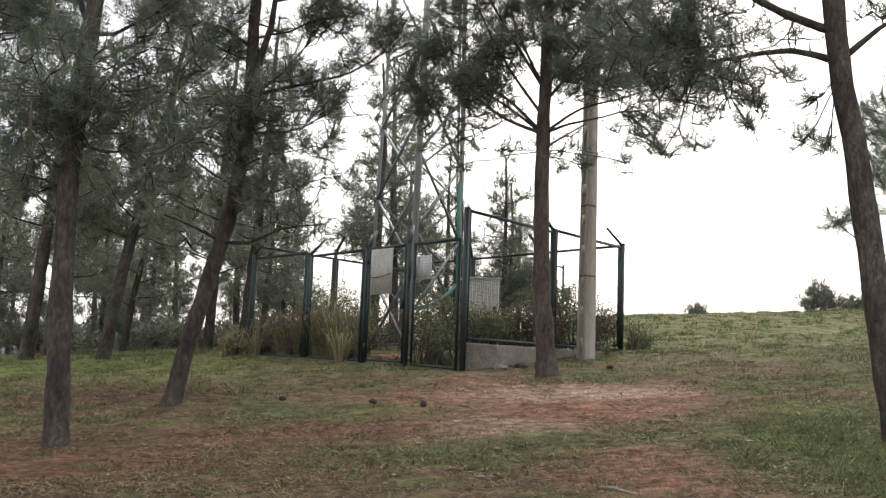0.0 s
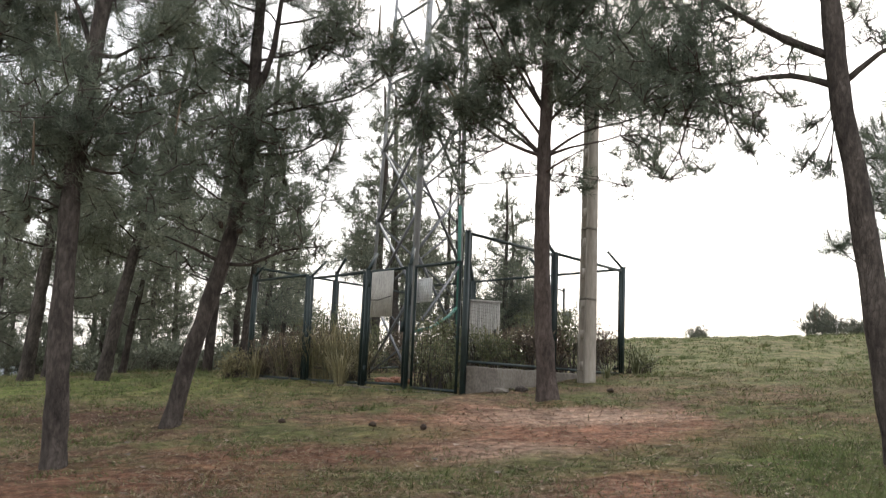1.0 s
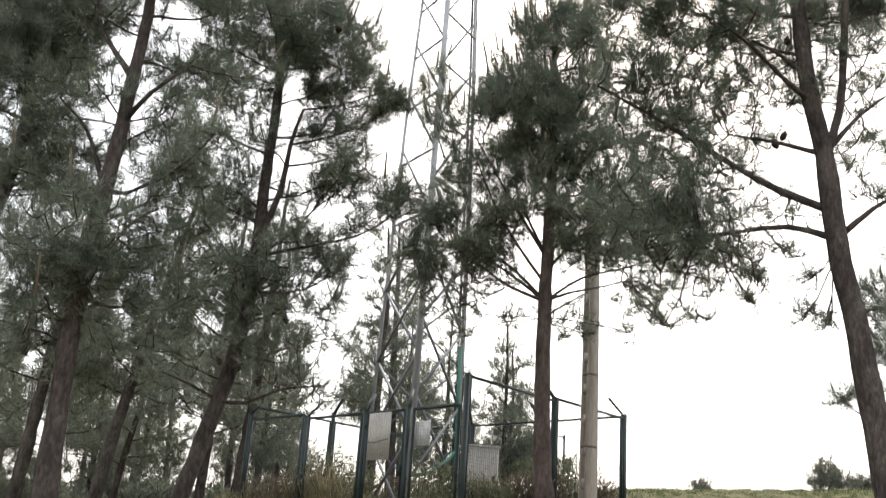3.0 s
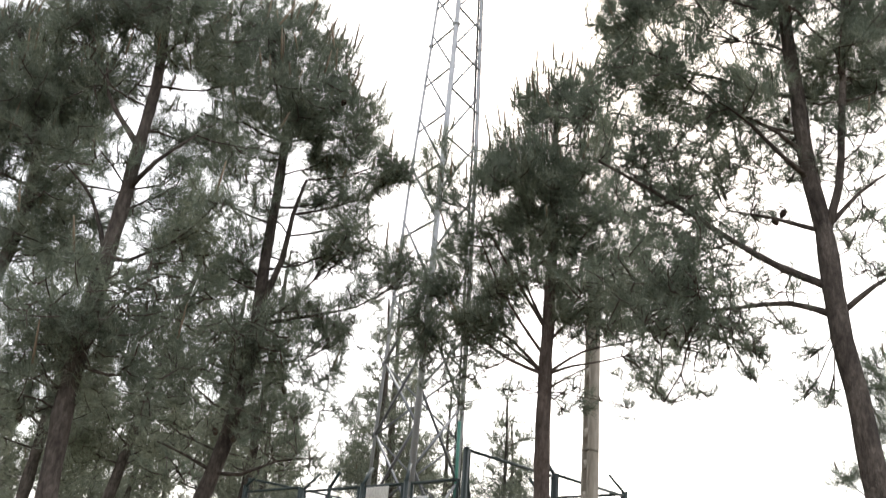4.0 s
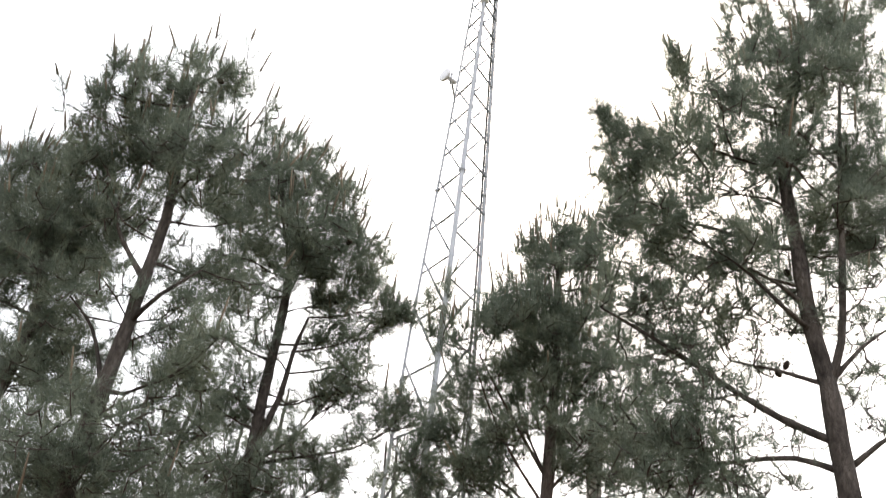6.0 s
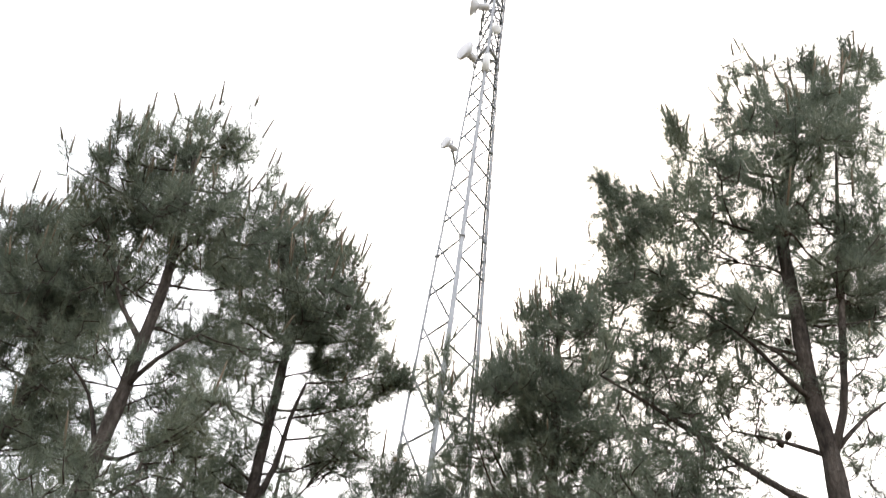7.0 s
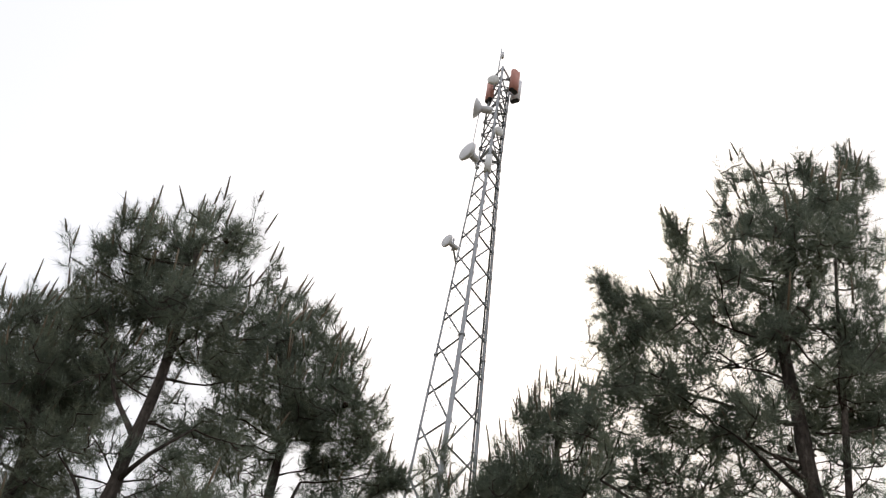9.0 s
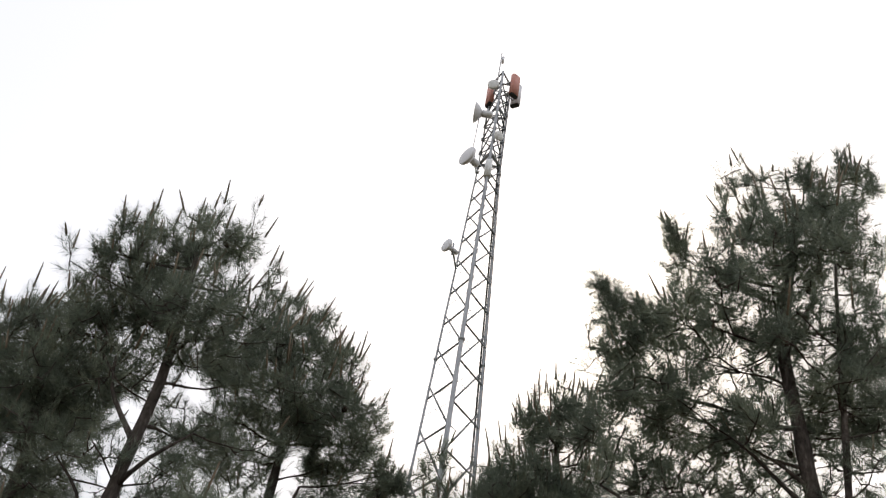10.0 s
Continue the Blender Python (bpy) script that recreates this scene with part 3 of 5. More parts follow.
A_BARE = [
    ([(-3.64, 9.10, 3.56), (-3.24, 8.90, 3.50), (-2.83, 8.80, 3.54)], 0.022),
    ([(-3.54, 9.10, 4.84), (-3.94, 9.30, 5.46), (-4.39, 9.50, 5.92)], 0.030),
    ([(-3.47, 9.10, 5.40), (-3.20, 8.90, 5.77), (-2.84, 8.90, 6.11)], 0.035),
    ([(-3.59, 9.10, 6.10), (-3.98, 9.20, 6.68), (-4.09, 9.20, 7.20)], 0.040),
]
A_FILL = [(-3.92, 9.30, 7.78, 1.14, 1.08, 20), (-3.72, 9.40, 3.54, 0.79, 0.73, 2), (-3.54, 9.50, 5.57, 0.79, 0.54, 6), (-3.52, 9.30, 3.88, 0.97, 0.63, 5), (-3.46, 9.10, 4.04, 1.00, 0.61, 1)]
A_MORE = [(-3.73, 9.30, 8.56, 0.49, 0.37), (-4.56, 9.60, 8.67, 0.50, 0.38), (-4.48, 9.30, 7.65, 0.40, 0.30), (-3.26, 9.50, 9.08, 0.36, 0.27), (-3.16, 9.50, 8.18, 0.49, 0.36), (-4.72, 9.60, 7.17, 0.40, 0.30), (-3.86, 9.70, 8.04, 0.42, 0.31), (-2.81, 9.70, 7.87, 0.48, 0.36), (-2.67, 9.40, 8.54, 0.28, 0.21), (-4.35, 9.40, 4.48, 0.41, 0.31), (-3.66, 8.90, 4.49, 0.33, 0.25), (-4.09, 9.20, 3.85, 0.45, 0.33), (-3.23, 8.80, 4.04, 0.32, 0.24), (-3.08, 9.50, 5.03, 0.33, 0.25), (-3.01, 9.40, 5.39, 0.30, 0.23), (-2.65, 9.40, 4.53, 0.35, 0.26), (-3.80, 9.30, 3.45, 0.50, 0.37), (-2.99, 9.00, 3.46, 0.37, 0.28), (-2.64, 9.50, 3.84, 0.34, 0.26)]
A_LOWER = [(-4.46, 9.50, 4.32, 0.35, 0.26), (-3.94, 9.70, 4.13, 0.35, 0.27), (-4.16, 9.20, 3.50, 0.33, 0.25), (-3.08, 8.90, 3.75, 0.27, 0.20), (-3.12, 9.60, 4.30, 0.32, 0.24), (-3.94, 9.30, 3.16, 0.33, 0.25), (-2.88, 9.00, 3.26, 0.32, 0.24), (-4.29, 9.70, 4.98, 0.31, 0.23), (-2.71, 9.60, 3.52, 0.28, 0.21), (-4.86, 9.60, 5.15, 0.31, 0.23), (-2.91, 9.70, 7.20, 0.37, 0.27), (-2.36, 9.70, 6.40, 0.32, 0.24), (-2.87, 9.90, 6.50, 0.26, 0.19), (-3.59, 9.90, 7.55, 0.28, 0.21), (-2.61, 9.40, 8.03, 0.27, 0.20), (-3.76, 9.40, 9.30, 0.26, 0.19), (-4.45, 9.50, 9.28, 0.30, 0.22)]
pine("pine_tree", "dark-trunked pine with a broad ragged crown on bare ground", A_TRUNK, 0.118, 0.03, A_TOP, 11, density=0.92, cones=8, bark=M_BARK, loose=A_LOW, bare=A_BARE, fill=A_FILL, clear=2.3, more=A_MORE + A_LOWER)

A2_TRUNK = [(-5.59, 10.00, 0.50), (-5.54, 10.00, 2.26), (-5.40, 10.00, 3.79), (-5.03, 10.00, 5.16), (-5.04, 10.00, 6.34), (-5.50, 10.00, 7.71), (-5.80, 10.00, 8.11)]
A2_TOP = [(-5.74, 10.00, 7.76, 0.32, 0.50), (-5.38, 10.30, 7.93, 0.33, 0.58), (-5.30, 10.00, 6.99, 0.55, 0.41), (-6.32, 10.20, 7.56, 0.50, 0.64), (-4.94, 10.50, 6.93, 0.42, 0.42), (-5.65, 10.00, 6.20, 0.46, 0.53), (-4.98, 10.40, 5.35, 0.53, 0.46)]
A2_FILL = [(-5.21, 10.20, 6.56, 0.88, 1.15, 14), (-4.64, 10.30, 5.52, 0.90, 0.52, 11), (-5.12, 10.00, 4.62, 0.69, 0.75, 2)]
A2_MORE = [(-5.70, 10.20, 7.93, 0.43, 0.33), (-5.45, 10.40, 8.30, 0.37, 0.28), (-5.56, 10.20, 7.10, 0.48, 0.36), (-5.18, 10.50, 7.18, 0.42, 0.32), (-5.28, 10.40, 6.47, 0.41, 0.30), (-5.30, 10.10, 7.41, 0.35, 0.26), (-5.02, 10.50, 7.72, 0.33, 0.25), (-5.95, 10.40, 7.68, 0.36, 0.27), (-4.66, 10.50, 6.78, 0.38, 0.28), (-4.80, 10.30, 6.05, 0.39, 0.29), (-5.20, 10.50, 5.87, 0.39, 0.30), (-4.71, 10.60, 7.83, 0.26, 0.19), (-6.11, 10.30, 8.30, 0.26, 0.20)]
pine("pine_tree", "leaning pine with a dense dark crown at the grove edge", A2_TRUNK, 0.12, 0.03, A2_TOP, 12, density=1.1, fill=A2_FILL, clear=2.5, more=A2_MORE)

B_TRUNK = [(-3.12, 11.30, 1.02), (-2.96, 11.30, 1.80), (-2.71, 11.30, 2.75), (-2.51, 11.30, 3.65), (-2.40, 11.30, 4.57), (-2.42, 11.30, 5.50), (-2.39, 11.30, 6.83), (-2.47, 11.30, 8.04), (-2.79, 11.30, 8.79), (-2.93, 11.30, 9.47)]
B_TOP = [(-2.89, 11.30, 9.27, 0.37, 0.49), (-2.27, 11.50, 9.00, 0.37, 0.49), (-1.81, 11.30, 8.36, 0.31, 0.51), (-1.37, 11.50, 7.81, 0.27, 0.43), (-3.24, 11.70, 8.41, 0.65, 0.57), (-2.19, 11.00, 7.59, 0.60, 0.52), (-3.16, 11.80, 7.38, 0.54, 0.47), (-1.64, 11.60, 7.31, 0.53, 0.42), (-1.00, 11.30, 7.16, 0.21, 0.15), (-0.97, 11.30, 6.96, 0.29, 0.16), (-0.67, 11.60, 5.80, 0.31, 0.28), (-0.90, 11.60, 5.67, 0.22, 0.22), (-0.81, 11.30, 6.99, 0.16, 0.16), (-1.09, 11.30, 6.84, 0.27, 0.16), (-1.37, 11.40, 6.62, 0.33, 0.21), (-1.85, 11.90, 6.76, 0.46, 0.35), (-1.47, 11.50, 5.89, 0.33, 0.33), (-2.93, 11.60, 5.71, 0.51, 0.44)]
B_LOW = [(-1.49, 11.30, 5.95, 0.32, 0.29), (-2.52, 10.80, 4.48, 0.60, 0.37), (-3.48, 11.80, 6.51, 0.53, 0.53), (-1.63, 11.50, 4.88, 0.50, 0.21), (-0.83, 11.60, 5.56, 0.29, 0.25), (-3.33, 11.80, 4.74, 0.54, 0.43), (-2.45, 10.80, 4.33, 0.53, 0.30), (-1.66, 11.60, 4.90, 0.43, 0.25), (-3.50, 11.90, 3.73, 0.57, 0.39), (-2.36, 10.90, 3.58, 0.39, 0.33), (-2.05, 11.50, 3.36, 0.55, 0.28), (-1.56, 11.80, 3.86, 0.43, 0.21), (-3.19, 11.70, 3.06, 0.42, 0.25), (-1.33, 11.30, 4.68, 0.24, 0.17)]
B_BARE = [
    ([(-2.68, 11.30, 2.89), (-2.29, 11.10, 2.95), (-1.90, 11.10, 3.13), (-1.46, 11.30, 3.23)], 0.026),
    ([(-2.70, 11.30, 2.92), (-2.97, 11.10, 3.12), (-3.28, 11.00, 3.23)], 0.024),
    ([(-2.25, 11.30, 4.88), (-1.70, 11.40, 5.01), (-1.24, 11.50, 5.18), (-0.84, 11.60, 5.48)], 0.024),
    ([(-2.36, 11.30, 4.78), (-2.07, 11.40, 5.11), (-1.69, 11.50, 5.67)], 0.024),
]
B_STEMS = [
    ([(-2.32, 11.30, 4.98), (-2.20, 11.20, 5.63), (-2.14, 11.15, 6.23), (-2.04, 11.20, 6.75)], 0.050),
]
B_FILL = [(-2.36, 11.30, 7.92, 1.08, 1.16, 14), (-2.26, 11.50, 5.74, 1.17, 0.87, 7), (-2.59, 11.50, 4.19, 1.05, 0.98, 6)]
B_MORE = [(-2.55, 11.40, 9.29, 0.49, 0.37), (-2.05, 11.60, 8.81, 0.49, 0.36), (-2.77, 11.70, 8.67, 0.57, 0.43), (-1.66, 11.40, 8.10, 0.42, 0.32), (-2.24, 11.70, 7.82, 0.51, 0.38), (-1.43, 11.60, 7.72, 0.38, 0.29), (-2.90, 11.70, 7.90, 0.47, 0.35), (-1.93, 11.60, 7.14, 0.45, 0.34), (-2.72, 11.60, 5.43, 0.43, 0.33), (-2.40, 11.40, 4.65, 0.42, 0.31), (-1.96, 11.20, 5.07, 0.35, 0.26), (-2.10, 11.40, 4.12, 0.41, 0.31), (-1.69, 11.60, 5.84, 0.33, 0.25), (-1.38, 11.50, 6.31, 0.33, 0.25), (-1.12, 11.60, 5.44, 0.29, 0.22), (-1.40, 11.60, 4.81, 0.28, 0.21), (-2.69, 11.60, 4.11, 0.41, 0.31)]
B_LOWER = [(-2.66, 11.50, 4.80, 0.32, 0.24), (-1.97, 11.00, 4.44, 0.30, 0.22), (-1.69, 11.50, 4.97, 0.28, 0.21), (-2.22, 11.30, 3.75, 0.30, 0.22), (-1.58, 11.50, 4.20, 0.27, 0.21), (-1.31, 11.50, 5.31, 0.29, 0.21), (-3.08, 11.60, 5.39, 0.33, 0.24), (-1.72, 11.10, 3.69, 0.26, 0.20)]
pine("pine_tree", "leaning pine with forked upper stem and low bare limbs", B_TRUNK, 0.108, 0.03, B_TOP, 13, density=1.0, cones=12, loose=B_LOW, bare=B_BARE, stems=B_STEMS, fill=B_FILL, clear=1.7, more=B_MORE + B_LOWER)

C_TRUNK = [(1.47, 13.00, 1.56), (1.38, 13.00, 2.94), (1.35, 13.00, 4.37), (1.35, 13.00, 5.50), (1.36, 13.00, 6.00), (1.37, 13.00, 7.32), (1.33, 13.00, 8.70), (1.33, 13.00, 9.36)]
C_TOP = [(1.37, 13.00, 9.31, 0.49, 0.44), (0.99, 13.00, 8.87, 0.35, 0.48), (1.81, 13.20, 9.16, 0.27, 0.40), (0.50, 13.00, 8.33, 0.22, 0.43), (0.89, 12.70, 7.74, 0.59, 0.50), (1.64, 13.40, 8.24, 0.62, 0.53), (1.24, 13.30, 7.11, 0.60, 0.51), (1.91, 12.70, 7.02, 0.49, 0.49), (0.46, 13.20, 7.75, 0.30, 0.30), (-0.39, 13.30, 8.25, 0.30, 0.44), (-0.21, 13.30, 7.54, 0.35, 0.43), (-0.46, 13.30, 5.57, 0.37, 0.37), (0.30, 13.20, 6.98, 0.31, 0.34), (1.72, 13.10, 9.53, 0.34, 0.41), (-0.02, 13.20, 6.68, 0.29, 0.42), (-0.29, 13.20, 5.95, 0.40, 0.33), (0.23, 12.80, 5.44, 0.39, 0.24), (0.77, 13.50, 6.59, 0.43, 0.43), (1.64, 13.50, 6.13, 0.29, 0.42), (0.71, 13.00, 7.03, 0.33, 0.33)]
C_LOW = [(2.10, 13.20, 6.16, 0.62, 0.58), (2.07, 13.50, 5.82, 0.50, 0.38), (2.67, 13.60, 6.99, 0.56, 0.48), (2.44, 12.80, 5.65, 0.63, 0.36), (0.29, 13.20, 5.27, 0.56, 0.36), (-0.45, 13.40, 5.47, 0.49, 0.41), (0.68, 13.30, 5.90, 0.37, 0.37), (0.07, 13.20, 4.77, 0.36, 0.28), (0.16, 12.90, 4.30, 0.20, 0.23), (1.69, 13.30, 4.77, 0.40, 0.20), (2.63, 13.20, 5.16, 0.40, 0.24)]
C_BARE = [
    ([(1.29, 13.00, 4.91), (0.87, 13.10, 5.35), (0.33, 13.20, 5.73), (-0.23, 13.30, 6.13)], 0.026),
    ([(1.28, 13.00, 5.14), (0.84, 12.90, 5.75), (0.49, 12.80, 6.33), (0.22, 12.80, 6.96)], 0.026),
    ([(1.30, 13.00, 5.47), (1.01, 13.20, 6.29), (0.74, 13.30, 7.11)], 0.024),
    ([(1.33, 13.00, 4.93), (1.89, 13.20, 5.31), (2.56, 13.30, 5.54), (3.24, 13.40, 5.86)], 0.024),
    ([(1.32, 13.00, 5.30), (1.68, 12.90, 5.71), (2.22, 12.80, 6.21), (2.62, 12.80, 6.48)], 0.024),
    ([(1.29, 13.00, 4.77), (0.82, 13.00, 5.06), (0.32, 13.10, 5.42), (-0.10, 13.20, 5.70)], 0.030),
    ([(1.29, 13.00, 4.83), (0.87, 13.30, 5.31), (0.41, 13.50, 5.67), (0.13, 13.60, 6.03)], 0.026),
    ([(1.37, 13.00, 4.75), (1.68, 12.90, 5.00), (2.15, 12.90, 5.12), (2.64, 13.00, 5.31)], 0.026),
    ([(1.38, 13.00, 4.56), (1.48, 12.80, 4.72), (1.89, 12.70, 4.96)], 0.022),
    ([(1.32, 13.00, 5.60), (0.87, 13.00, 6.24), (0.46, 13.10, 6.96), (0.16, 13.10, 7.48)], 0.028),
]
C_FILL = [(1.40, 13.00, 8.44, 0.95, 0.78, 6), (0.43, 13.20, 5.94, 0.65, 0.89, 7), (1.26, 13.00, 7.73, 0.94, 1.19, 14), (1.60, 13.20, 6.12, 1.24, 0.83, 6), (-0.18, 13.20, 5.70, 0.82, 0.74, 4)]
C_MORE = [(1.11, 13.10, 9.09, 0.49, 0.37), (0.65, 13.30, 8.24, 0.49, 0.36), (1.34, 13.10, 8.02, 0.61, 0.45), (1.97, 13.40, 8.84, 0.50, 0.37), (0.96, 13.30, 7.31, 0.52, 0.39), (1.68, 12.90, 7.22, 0.50, 0.38), (2.26, 13.40, 7.68, 0.48, 0.36), (2.10, 13.30, 6.70, 0.50, 0.38), (1.63, 13.50, 6.36, 0.42, 0.32), (2.49, 13.10, 6.14, 0.49, 0.37), (0.31, 13.20, 7.96, 0.35, 0.26), (0.61, 13.30, 6.19, 0.37, 0.28), (3.10, 13.30, 6.45, 0.46, 0.34), (-0.21, 13.30, 6.11, 0.33, 0.25), (0.42, 13.30, 5.49, 0.33, 0.24)]
C_FRONT = [(1.29, 12.50, 7.46, 0.41, 0.31), (1.17, 12.50, 6.65, 0.36, 0.27), (1.50, 12.50, 6.18, 0.31, 0.24), (1.09, 12.50, 8.08, 0.42, 0.31), (1.47, 12.70, 5.66, 0.24, 0.18)]
C_THIN = [(2.39, 13.20, 8.08, 0.39, 0.29), (2.87, 13.40, 7.55, 0.43, 0.33), (3.25, 13.20, 6.96, 0.42, 0.32), (1.99, 13.00, 5.81, 0.36, 0.27), (2.67, 13.20, 5.69, 0.36, 0.27), (3.45, 13.40, 5.99, 0.37, 0.28), (3.89, 13.20, 6.06, 0.33, 0.25), (4.30, 13.40, 6.60, 0.29, 0.22), (2.91, 13.20, 5.22, 0.32, 0.24), (3.50, 13.30, 5.38, 0.28, 0.21), (-0.11, 13.40, 6.87, 0.30, 0.22), (-0.40, 13.30, 6.27, 0.29, 0.22), (0.20, 13.20, 6.12, 0.33, 0.25), (0.56, 13.20, 5.64, 0.28, 0.21), (0.82, 13.00, 5.20, 0.28, 0.21), (-0.07, 13.40, 5.47, 0.29, 0.21), (0.39, 13.20, 4.80, 0.24, 0.18), (0.87, 13.20, 4.69, 0.20, 0.15)]
C_TIPS = [(3.04, 13.20, 4.76, 0.19, 0.14), (3.62, 13.40, 4.89, 0.20, 0.15), (2.56, 13.20, 4.54, 0.14, 0.11), (2.68, 13.00, 4.86, 0.22, 0.17), (2.00, 13.20, 4.52, 0.11, 0.08), (1.61, 13.30, 4.44, 0.10, 0.07)]
pine("pine_tree", "straight pine with warm brown bark before the fenced compound", C_TRUNK, 0.132, 0.03, C_TOP, 14, density=1.1, cones=6, bark=M_BARK_WARM, loose=C_LOW + C_THIN + C_TIPS, bare=C_BARE, fill=C_FILL, clear=2.9, more=C_MORE + C_FRONT)

D_TRUNK = [(4.09, 8.50, 1.10), (3.97, 8.50, 1.89), (3.83, 8.50, 3.00), (3.71, 8.50, 3.84), (3.61, 8.50, 4.53), (3.53, 8.50, 5.38), (3.40, 8.50, 6.21), (3.36, 8.50, 6.88), (3.28, 8.50, 7.92), (3.42, 8.50, 8.73), (3.61, 8.50, 9.72)]
D_TOP = [(3.67, 8.50, 9.91, 0.41, 0.45), (3.24, 8.80, 9.93, 0.32, 0.42), (4.33, 8.70, 10.29, 0.35, 0.57), (3.40, 8.30, 8.90, 0.71, 0.39), (4.35, 8.90, 9.53, 0.42, 0.42), (2.81, 8.50, 8.81, 0.33, 0.39), (2.31, 8.80, 9.15, 0.22, 0.37), (2.76, 8.50, 9.68, 0.10, 0.34), (4.50, 8.60, 10.79, 0.17, 0.33), (2.18, 8.70, 9.41, 0.10, 0.32), (3.83, 8.50, 10.51, 0.13, 0.28), (2.52, 8.70, 8.26, 0.45, 0.35), (1.51, 8.90, 8.18, 0.29, 0.50), (1.44, 8.90, 8.59, 0.17, 0.20), (1.61, 8.80, 7.51, 0.34, 0.34), (1.87, 8.70, 8.09, 0.38, 0.38), (1.45, 8.80, 7.26, 0.22, 0.19), (1.95, 8.30, 7.02, 0.47, 0.29), (3.56, 8.90, 8.48, 0.53, 0.26), (4.21, 8.50, 8.20, 0.38, 0.31)]
D_LOW = [(2.46, 8.70, 6.92, 0.48, 0.27), (4.29, 8.70, 7.31, 0.36, 0.30), (1.90, 8.90, 6.54, 0.42, 0.36), (2.63, 9.00, 6.29, 0.35, 0.21), (2.70, 8.00, 6.55, 0.25, 0.19), (2.05, 9.00, 5.76, 0.41, 0.29), (2.06, 8.80, 4.88, 0.44, 0.25), (2.54, 8.70, 5.24, 0.33, 0.22), (2.63, 8.70, 4.50, 0.27, 0.27), (2.25, 8.70, 4.35, 0.32, 0.24), (1.85, 8.60, 4.34, 0.32, 0.21), (3.15, 9.30, 5.86, 0.24, 0.18), (4.22, 9.00, 5.83, 0.29, 0.23), (3.18, 8.90, 4.55, 0.25, 0.07), (2.88, 8.80, 4.26, 0.22, 0.13), (2.08, 8.80, 3.79, 0.24, 0.12), (4.04, 8.70, 5.06, 0.22, 0.22), (3.27, 8.80, 4.89, 0.27, 0.16)]
D_BARE = [
    ([(3.49, 8.50, 4.74), (3.11, 8.60, 5.02), (2.71, 8.70, 5.29), (2.35, 8.80, 5.57), (1.91, 8.90, 5.89), (1.40, 9.00, 6.22)], 0.042),
    ([(3.50, 8.50, 4.61), (3.23, 8.70, 4.69), (2.77, 8.80, 4.64), (2.36, 8.90, 4.58)], 0.038),
    ([(3.71, 8.50, 4.64), (3.93, 8.40, 4.83), (4.26, 8.40, 5.03)], 0.035),
    ([(3.42, 8.50, 5.42), (3.15, 8.80, 5.62), (2.76, 9.00, 5.76)], 0.030),
    ([(3.35, 8.50, 5.97), (3.06, 8.30, 6.09), (2.76, 8.20, 6.33), (2.55, 8.20, 6.50)], 0.030),
    ([(3.59, 8.50, 5.44), (3.90, 8.50, 5.83), (4.31, 8.60, 6.17)], 0.030),
    ([(3.42, 8.50, 6.28), (3.09, 8.40, 6.38), (2.78, 8.30, 6.47)], 0.030),
]
D_STEMS = [
    ([(3.54, 8.50, 5.41), (3.66, 8.40, 5.83), (3.74, 8.35, 6.76), (3.87, 8.40, 8.13), (4.02, 8.50, 9.24)], 0.045),
]
D_FILL = [(3.58, 8.50, 9.35, 0.87, 0.60, 5), (3.02, 8.80, 7.78, 1.45, 0.76, 19), (2.95, 8.90, 6.35, 1.29, 0.65, 21), (3.96, 8.60, 7.42, 0.55, 0.73, 20), (2.56, 8.80, 4.59, 0.54, 0.43, 4), (2.11, 8.80, 4.71, 0.66, 0.44, 10)]
D_MORE = [(1.57, 8.80, 8.26, 0.36, 0.27), (1.59, 8.90, 7.71, 0.29, 0.21), (1.91, 8.60, 8.17, 0.35, 0.26), (2.45, 8.90, 8.81, 0.34, 0.25), (2.85, 8.60, 8.98, 0.37, 0.27), (3.65, 8.90, 9.45, 0.42, 0.31), (4.13, 8.60, 9.73, 0.34, 0.26), (4.45, 8.80, 9.06, 0.30, 0.23), (2.34, 8.40, 7.50, 0.33, 0.25), (3.18, 9.00, 8.34, 0.33, 0.25), (2.01, 8.60, 6.87, 0.32, 0.24), (2.85, 9.00, 7.23, 0.31, 0.23), (3.71, 9.10, 8.18, 0.33, 0.25), (4.22, 8.70, 7.84, 0.31, 0.23), (1.87, 8.80, 6.37, 0.29, 0.22)]
D_THIN = [(1.60, 8.90, 6.78, 0.27, 0.21), (2.04, 8.70, 6.92, 0.33, 0.25), (1.91, 8.90, 6.20, 0.36, 0.27), (2.33, 8.50, 6.17, 0.28, 0.21), (2.15, 8.70, 5.62, 0.31, 0.23), (1.82, 9.00, 5.34, 0.29, 0.22), (1.41, 8.90, 4.78, 0.28, 0.21), (1.87, 8.70, 4.64, 0.33, 0.24), (2.47, 8.90, 4.88, 0.28, 0.21), (2.74, 9.00, 5.43, 0.23, 0.17), (2.78, 8.40, 6.62, 0.29, 0.22), (4.12, 8.90, 7.26, 0.28, 0.21), (4.09, 8.70, 6.14, 0.26, 0.19), (3.97, 8.90, 5.52, 0.20, 0.15), (3.76, 9.00, 7.65, 0.28, 0.21), (3.52, 9.20, 6.66, 0.25, 0.19)]
